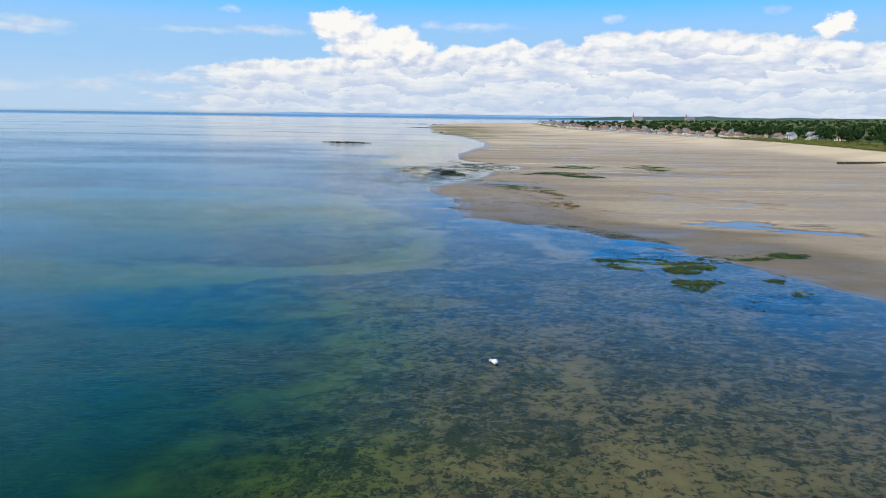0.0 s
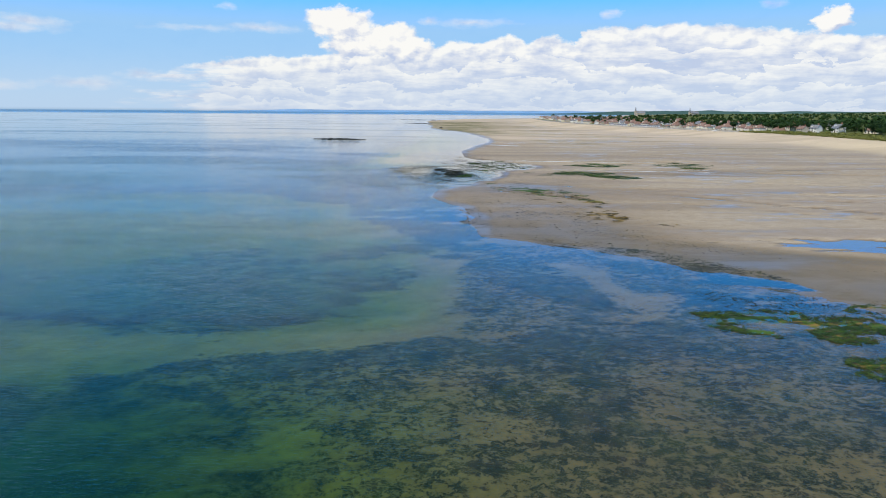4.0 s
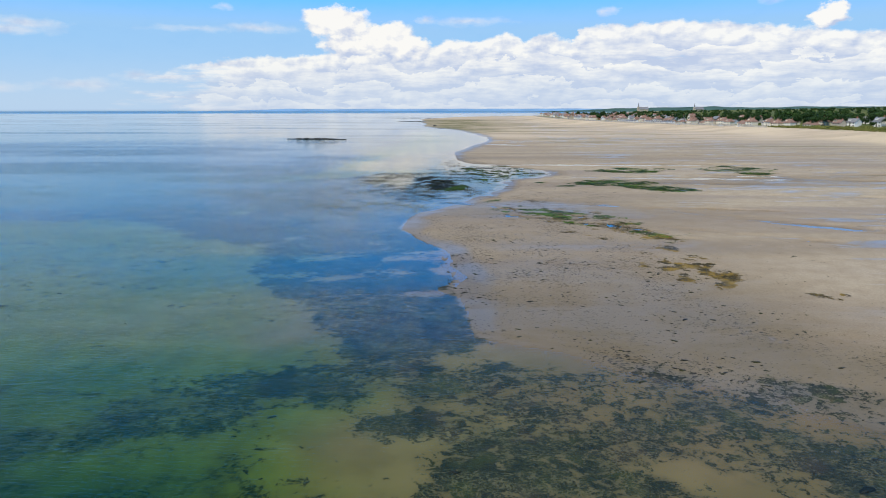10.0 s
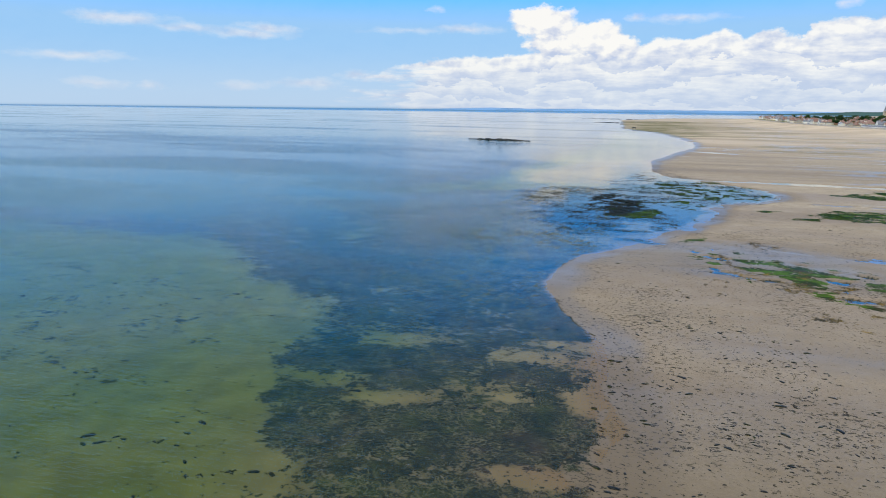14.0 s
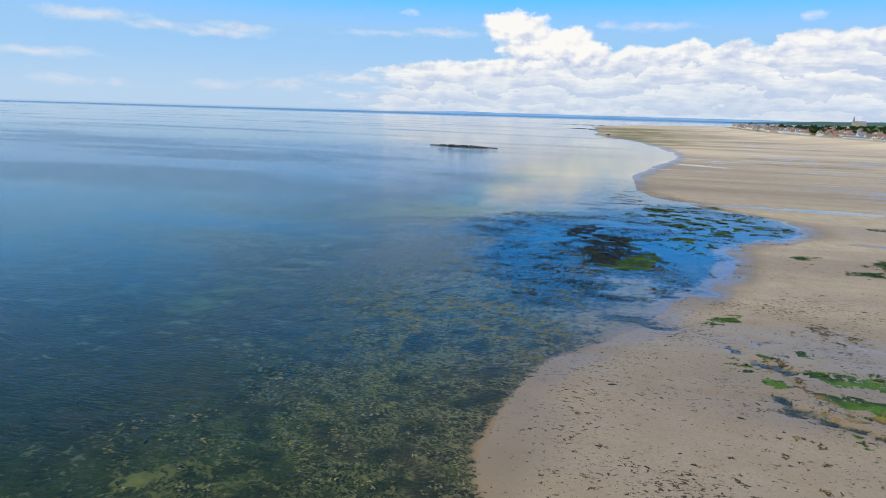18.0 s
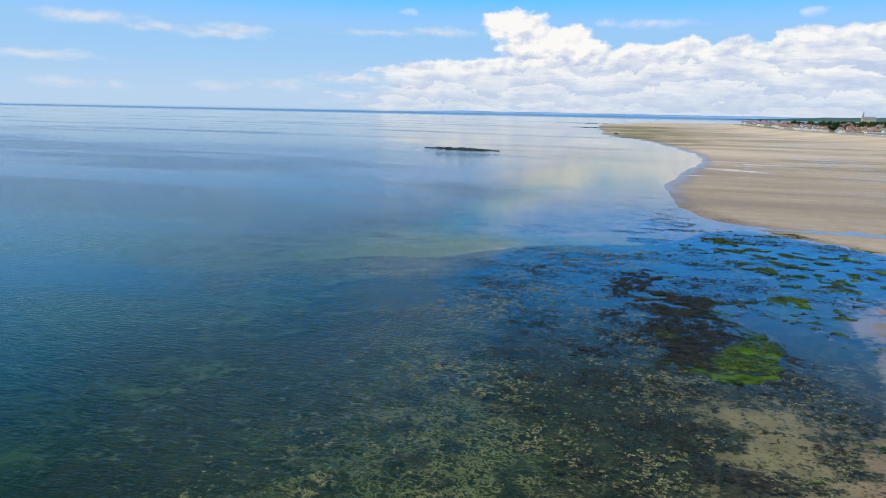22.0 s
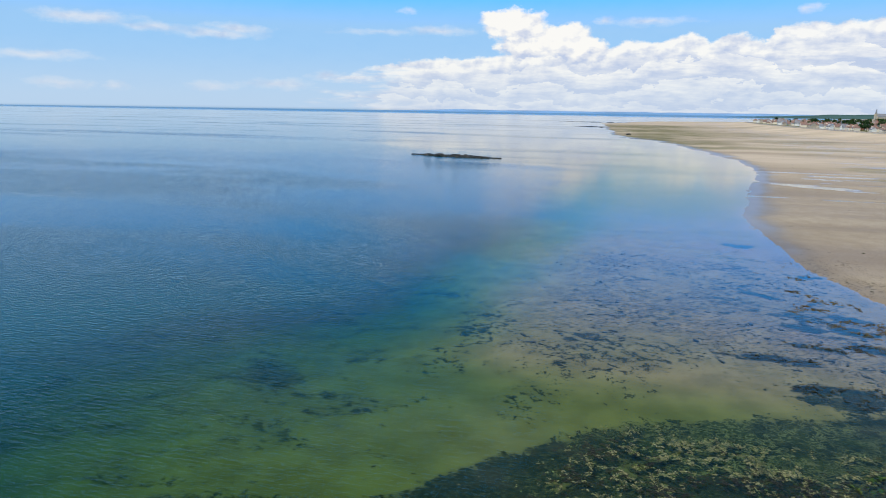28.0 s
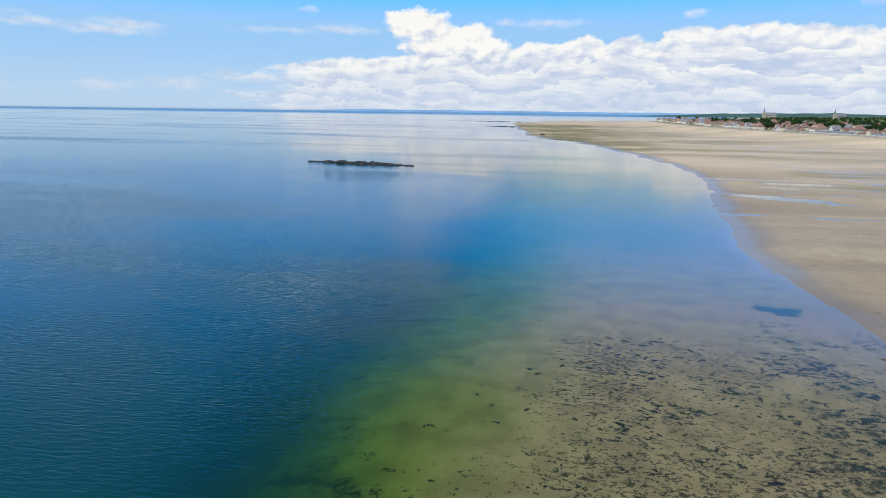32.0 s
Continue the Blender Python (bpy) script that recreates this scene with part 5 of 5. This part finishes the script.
hut = beach_hut()
for k in range(26):
    yb = 786 + k * 3.4 + (14 if k > 12 else 0)
    m = pose(front_x(yb) + 3.5, yb, height_at(front_x(yb) + 3.5, yb) - 0.03, 0, 0, front_turn(yb))
    ob = copy_thing(hut, m) if k else hut
    ob.matrix_world = m

# ---- trees ----
def leaf_cloud(seed, count, rx, rz, leaf):
    """Leaf clumps on a few lumpy masses, as separate bent flakes."""
    r = np.random.default_rng(seed)
    masses = [(0, 0, 0, 1.0)] + [(*(r.uniform(-0.65, 0.65, 2)), r.uniform(-0.35, 0.55), r.uniform(0.35, 0.6)) for _ in range(6)]
    cos, tris = [], []
    for k in range(count):
        mx, my, mz, mr = masses[k % len(masses)]
        d = r.normal(size=3)
        d /= np.linalg.norm(d)
        c = np.array([mx, my, mz]) + d * mr * r.uniform(0.72, 1.0)
        c = c * (rx, rx, rz)
        a, b = np.cross(d, r.normal(size=3)), None
        a /= np.linalg.norm(a)
        b = np.cross(d, a)
        s = leaf * r.uniform(0.6, 1.3)
        cos += [c + a * s, c + b * s * 0.8, c - a * s, c - b * s * 0.8, c + d * s * 0.45]
        o = 5 * k
        tris += [(o, o + 1, o + 4), (o + 1, o + 2, o + 4), (o + 2, o + 3, o + 4), (o + 3, o, o + 4)]
    return np.array(cos), np.array(tris)


def trunk_bm(h, r, seed):
    bm = turned(((0, r), (h * 0.4, r * 0.75), (h, r * 0.3)), 7)
    q = random.Random(seed)
    for k in range(4):
        a, up = q.uniform(0, math.tau), h * q.uniform(0.45, 0.8)
        limb = [(up, r * 0.35), (up + h * 0.3, r * 0.1)]
        before = set(bm.verts)
        base = bmesh.ops.create_cone(bm, cap_ends=True, segments=5, radius1=limb[0][1], radius2=limb[1][1], depth=h * 0.45)["verts"]
        bmesh.ops.transform(bm, matrix=Matrix.Translation((0, 0, up)) @ Matrix.Rotation(a, 4, "Z") @ Matrix.Rotation(0.7, 4, "Y") @ Matrix.Translation((0, 0, h * 0.22)), verts=base)
    return bm


def tree(seed, h, r):
    ob = thing("tree", Matrix(), "leafy dark green broadleaf tree behind the village", "tree", "trees behind the village")
    part("trunk", trunk_bm(h * 0.6, 0.32, seed), BARK, ob)
    co, tri = leaf_cloud(seed, 260, r, h * 0.36, 0.75)
    crown = joined("crown", [(co + (0, 0, h * 0.62), tri)], LEAF, False)
    crown.parent = ob
    return ob


TREES = [tree(k, 9 + 1.5 * k, 4.2 + 0.5 * k) for k in range(4)]
CROWNS = [leaf_cloud(40 + k, 56, 4.6, 4.0, 1.3) for k in range(5)]
used_trees = []


def put_tree(x, y, size=1.0):
    k = rnd.randrange(4)
    m = pose(x, y, height_at(x, y) - 0.1, 0, 0, rnd.uniform(0, 360))
    ob = copy_thing(TREES[k], m) if k in used_trees else TREES[k]
    ob.matrix_world = m @ Matrix.Diagonal((size, size, size * rnd.uniform(0.85, 1.1), 1))
    used_trees.append(k)


for k in range(150):
    y = rnd.uniform(380, 780)
    put_tree(front_x(y) + 48 + abs(rnd.gauss(0, 40)), y, rnd.uniform(0.55, 0.95))
for k in range(130):
    y = rnd.uniform(760, 1400)
    put_tree(front_x(y) + 28 + abs(rnd.gauss(0, 60)), y, rnd.uniform(0.45, 0.8))
woods = []
for k in range(2600):
    y = rnd.uniform(250, 2300)
    x = front_x(y) + 100 + rnd.uniform(0, 1) ** 1.4 * 900
    if fbm(np.array([x]), np.array([y]), 120, 3)[0] < -0.12 and rnd.random() < 0.4:
        continue
    if y > 1300 and rnd.random() < 0.6:
        continue
    s = rnd.uniform(0.75, 1.35) * (0.62 if y > 850 else 1.0)
    woods.append(put_at(rnd.choice(CROWNS), x, y, height_at(x, y) + 5.2 * s, s, rnd.uniform(0, 6)))
tagged(joined("woodland", woods, LEAF, False), "dense dark green woodland behind the village", "trees", kind="stuff")
bush = [leaf_cloud(60 + k, 26, 1.5, 1.0, 0.48) for k in range(4)]
scrub = []
for k in range(1900):
    y = rnd.uniform(300, 668)
    x = front_x(y) + 1 + abs(rnd.gauss(0, 14)) + (0 if rnd.random() < 0.6 else rnd.uniform(5, 45))
    s = rnd.uniform(0.4, 1.25)
    scrub.append(put_at(rnd.choice(bush), x, y, height_at(x, y) + 0.55 * s, s, rnd.uniform(0, 6), 0.9))
tagged(joined("dune_scrub", scrub, SCRUB, False), "low olive green scrub on the dunes above the beach", "scrub", kind="stuff")


# ---- rocks ----
def rock_bm(seed, sx, sy, sz):
    bm = bmesh.new()
    bmesh.ops.create_icosphere(bm, subdivisions=2, radius=1.0)
    off = Vector((seed * 2.3, seed, seed * 0.4))
    for v in bm.verts:
        d = v.co.normalized()
        k = 1 + 0.35 * noise.noise(d * 1.3 + off) + 0.22 * noise.noise(d * 3.5 + off)
        v.co = Vector((d.x * sx * k, d.y * sy * k, max(d.z * sz * (0.5 + 0.6 * k), -0.3 * sz)))
    return bm


def reef(name, label, x0, y0, x1, y1, count, wide, tall, cat="reef"):
    ob = thing(name, pose((x0 + x1) / 2, (y0 + y1) / 2, 0), label, cat)
    q = random.Random(count)
    for k in range(count):
        t = q.random()
        s = wide * q.uniform(0.25, 1.0) * (0.35 + 0.65 * math.sin(math.pi * t))
        rk = part("rock", rock_bm(k, s * q.uniform(0.8, 1.7), s * 0.7, tall * q.uniform(0.3, 1.0) * (0.4 + 0.6 * math.sin(math.pi * t))), ROCK, ob, smooth=False)
        rk.matrix_local = pose((t - 0.5) * (x1 - x0) + q.gauss(0, wide * 0.2), (t - 0.5) * (y1 - y0) + q.gauss(0, wide * 0.5), -0.1, 0, 0, q.uniform(-25, 25))
    return ob


reef("rock_reef", "long low black weedy rock reef breaking the calm water", -140, 563, -99, 556, 130, 2.6, 1.1)
reef("rock_ledge", "dark rock ledge awash off the sandy point", -140, 1160, -85, 1140, 40, 6.0, 0.8)
reef("rock_ledge", "thin dark rock ledge awash beside the sand spit", -70, 830, -20, 760, 40, 3.0, 0.35)
reef("rock_ledge", "thin dark rock ledge awash far out", -210, 1500, -60, 1470, 40, 9.0, 0.7)
bl = part("boulder", rock_bm(91, 2.0, 1.5, 1.0), ROCK)
bl.location = (-61, 880, 0.3 + height_at(-61, 880))
tagged(bl, "single dark boulder standing on the sand spit", "boulder")

# ---- timber groyne on the upper beach ----
gr = thing("groyne", pose(193, 381, height_at(193, 381)), "long dark timber groyne running up the sand", "groyne")
for k in range(24):
    post = part("post", box(-0.16, -0.16, -0.6, 0.16, 0.16, 1.45 + 0.05 * (k % 3), 0.03), TIMBER, gr)
    post.matrix_local = pose(k * 2.4, 0, 0.05 * k)
    if k < 23:
        for j in range(4):
            part("plank", box(0, 0.17, 0.06 + j * 0.31, 2.4, 0.25, 0.34 + j * 0.31, 0.015), TIMBER, gr).matrix_local = pose(k * 2.4, 0, 0.05 * k)

# ---- mooring buoy ----
bu = thing("mooring_buoy", pose(1.2, 66.6, -0.03, 0, 8, -28) @ Matrix.Scale(0.98, 4), "white plastic mooring buoy lying tilted in shallow water", "buoy")
part("body", turned(((-0.46, 0.05), (-0.42, 0.14), (-0.10, 0.165), (0.0, 0.21), (0.10, 0.30), (0.30, 0.31), (0.44, 0.22), (0.52, 0.08)), 20, "x"), BUOY_WHITE, bu, smooth=True).matrix_local = pose(0, 0, 0.24)
part("band", turned(((-0.30, 0.16), (-0.295, 0.175), (-0.22, 0.178), (-0.215, 0.166)), 20, "x"), METAL, bu, "grey band").matrix_local = pose(0, 0, 0.24)
# black rounded base below the white body
part("fender", turned(((-0.30, 0.04), (-0.25, 0.16), (0.45, 0.20), (0.60, 0.10), (0.64, 0.03)), 14, "x"), BLACK, bu, "black rounded base underneath", True).matrix_local = pose(0.05, -0.06, 0.02)
part("shackle", turned(((0.50, 0.035), (0.66, 0.03)), 8, "x"), METAL, bu).matrix_local = pose(0, 0, 0.24)


# ---- sails and the far coast on the horizon ----
def yacht(x, y, tall):
    ob = thing("yacht", pose(x, y, 0, 0, 0, 30), "far white sailing yacht on the horizon", "boat", "yachts at sea")
    hull = bmesh.new()
    v = [hull.verts.new(p) for p in ((-5, -1.4, 1.1), (4, -1.4, 1.2), (6.4, 0, 1.5), (4, 1.4, 1.2), (-5, 1.4, 1.1), (-4.4, 0, -0.2), (4.5, 0, -0.2))]
    for f in ((0, 1, 6, 5), (1, 2, 6), (2, 3, 6), (3, 4, 5, 6), (4, 0, 5), (0, 4, 3, 2, 1)):
        hull.faces.new([v[i] for i in f])
    bmesh.ops.recalc_face_normals(hull, faces=hull.faces[:])
    part("hull", hull, SAIL, ob)
    part("mast", turned(((1, 0.12), (tall, 0.08)), 6), METAL, ob)
    s = bmesh.new()
    w = [s.verts.new(p) for p in ((-4.2, 0.05, 2), (-0.1, 0.4, 2), (-0.1, 0.1, tall - 0.4), (-4.2, -0.05, 2), (-0.1, 0.3, 2), (-0.1, 0.0, tall - 0.4))]
    for f in ((0, 1, 2), (5, 4, 3), (0, 3, 4, 1), (1, 4, 5, 2), (2, 5, 3, 0)):
        s.faces.new([w[i] for i in f])
    part("sail", s, SAIL, ob)


yacht(-1965, 4050, 17)
yacht(-1905, 4080, 15)


def far_coast(name, az0, az1, far, tall, colour, label, seed):
    """A long low ridge of hills along the horizon, with distance haze put into its colour."""
    mat, n = material(name)
    at = n.add("ShaderNodeTexCoord").outputs["Object"]
    # the given colour already holds the air's haze over the hills
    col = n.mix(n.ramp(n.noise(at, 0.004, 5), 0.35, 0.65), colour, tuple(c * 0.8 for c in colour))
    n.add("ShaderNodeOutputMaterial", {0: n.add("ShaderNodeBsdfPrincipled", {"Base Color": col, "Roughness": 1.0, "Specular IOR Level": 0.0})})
    bm = bmesh.new()
    prev = None
    for k in range(161):
        t = k / 160
        a = radians(az0 + (az1 - az0) * t)
        h = tall * min(1, 6 * t, 6 * (1 - t) + 0.3) * (0.75 + 0.35 * noise.noise((t * 9 + seed, seed, 0)) + 0.15 * noise.noise((t * 40, seed, 0)))
        c, s = math.sin(a), math.cos(a)
        ring = [bm.verts.new((c * (far + o), s * (far + o), z)) for o, z in ((-60, -2), (-10, h * 0.8), (20, h), (90, -2))]
        if prev:
            for i in range(3):
                bm.faces.new((prev[i], ring[i], ring[i + 1], prev[i + 1]))
        prev = ring
    bmesh.ops.recalc_face_normals(bm, faces=bm.faces[:])
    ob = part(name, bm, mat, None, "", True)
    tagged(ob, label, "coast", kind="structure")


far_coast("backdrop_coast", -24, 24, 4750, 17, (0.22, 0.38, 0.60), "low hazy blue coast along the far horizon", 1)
far_coast("backdrop_hills", 4, 62, 3500, 30, (0.07, 0.13, 0.12), "low hazy green hills inland on the horizon", 5)
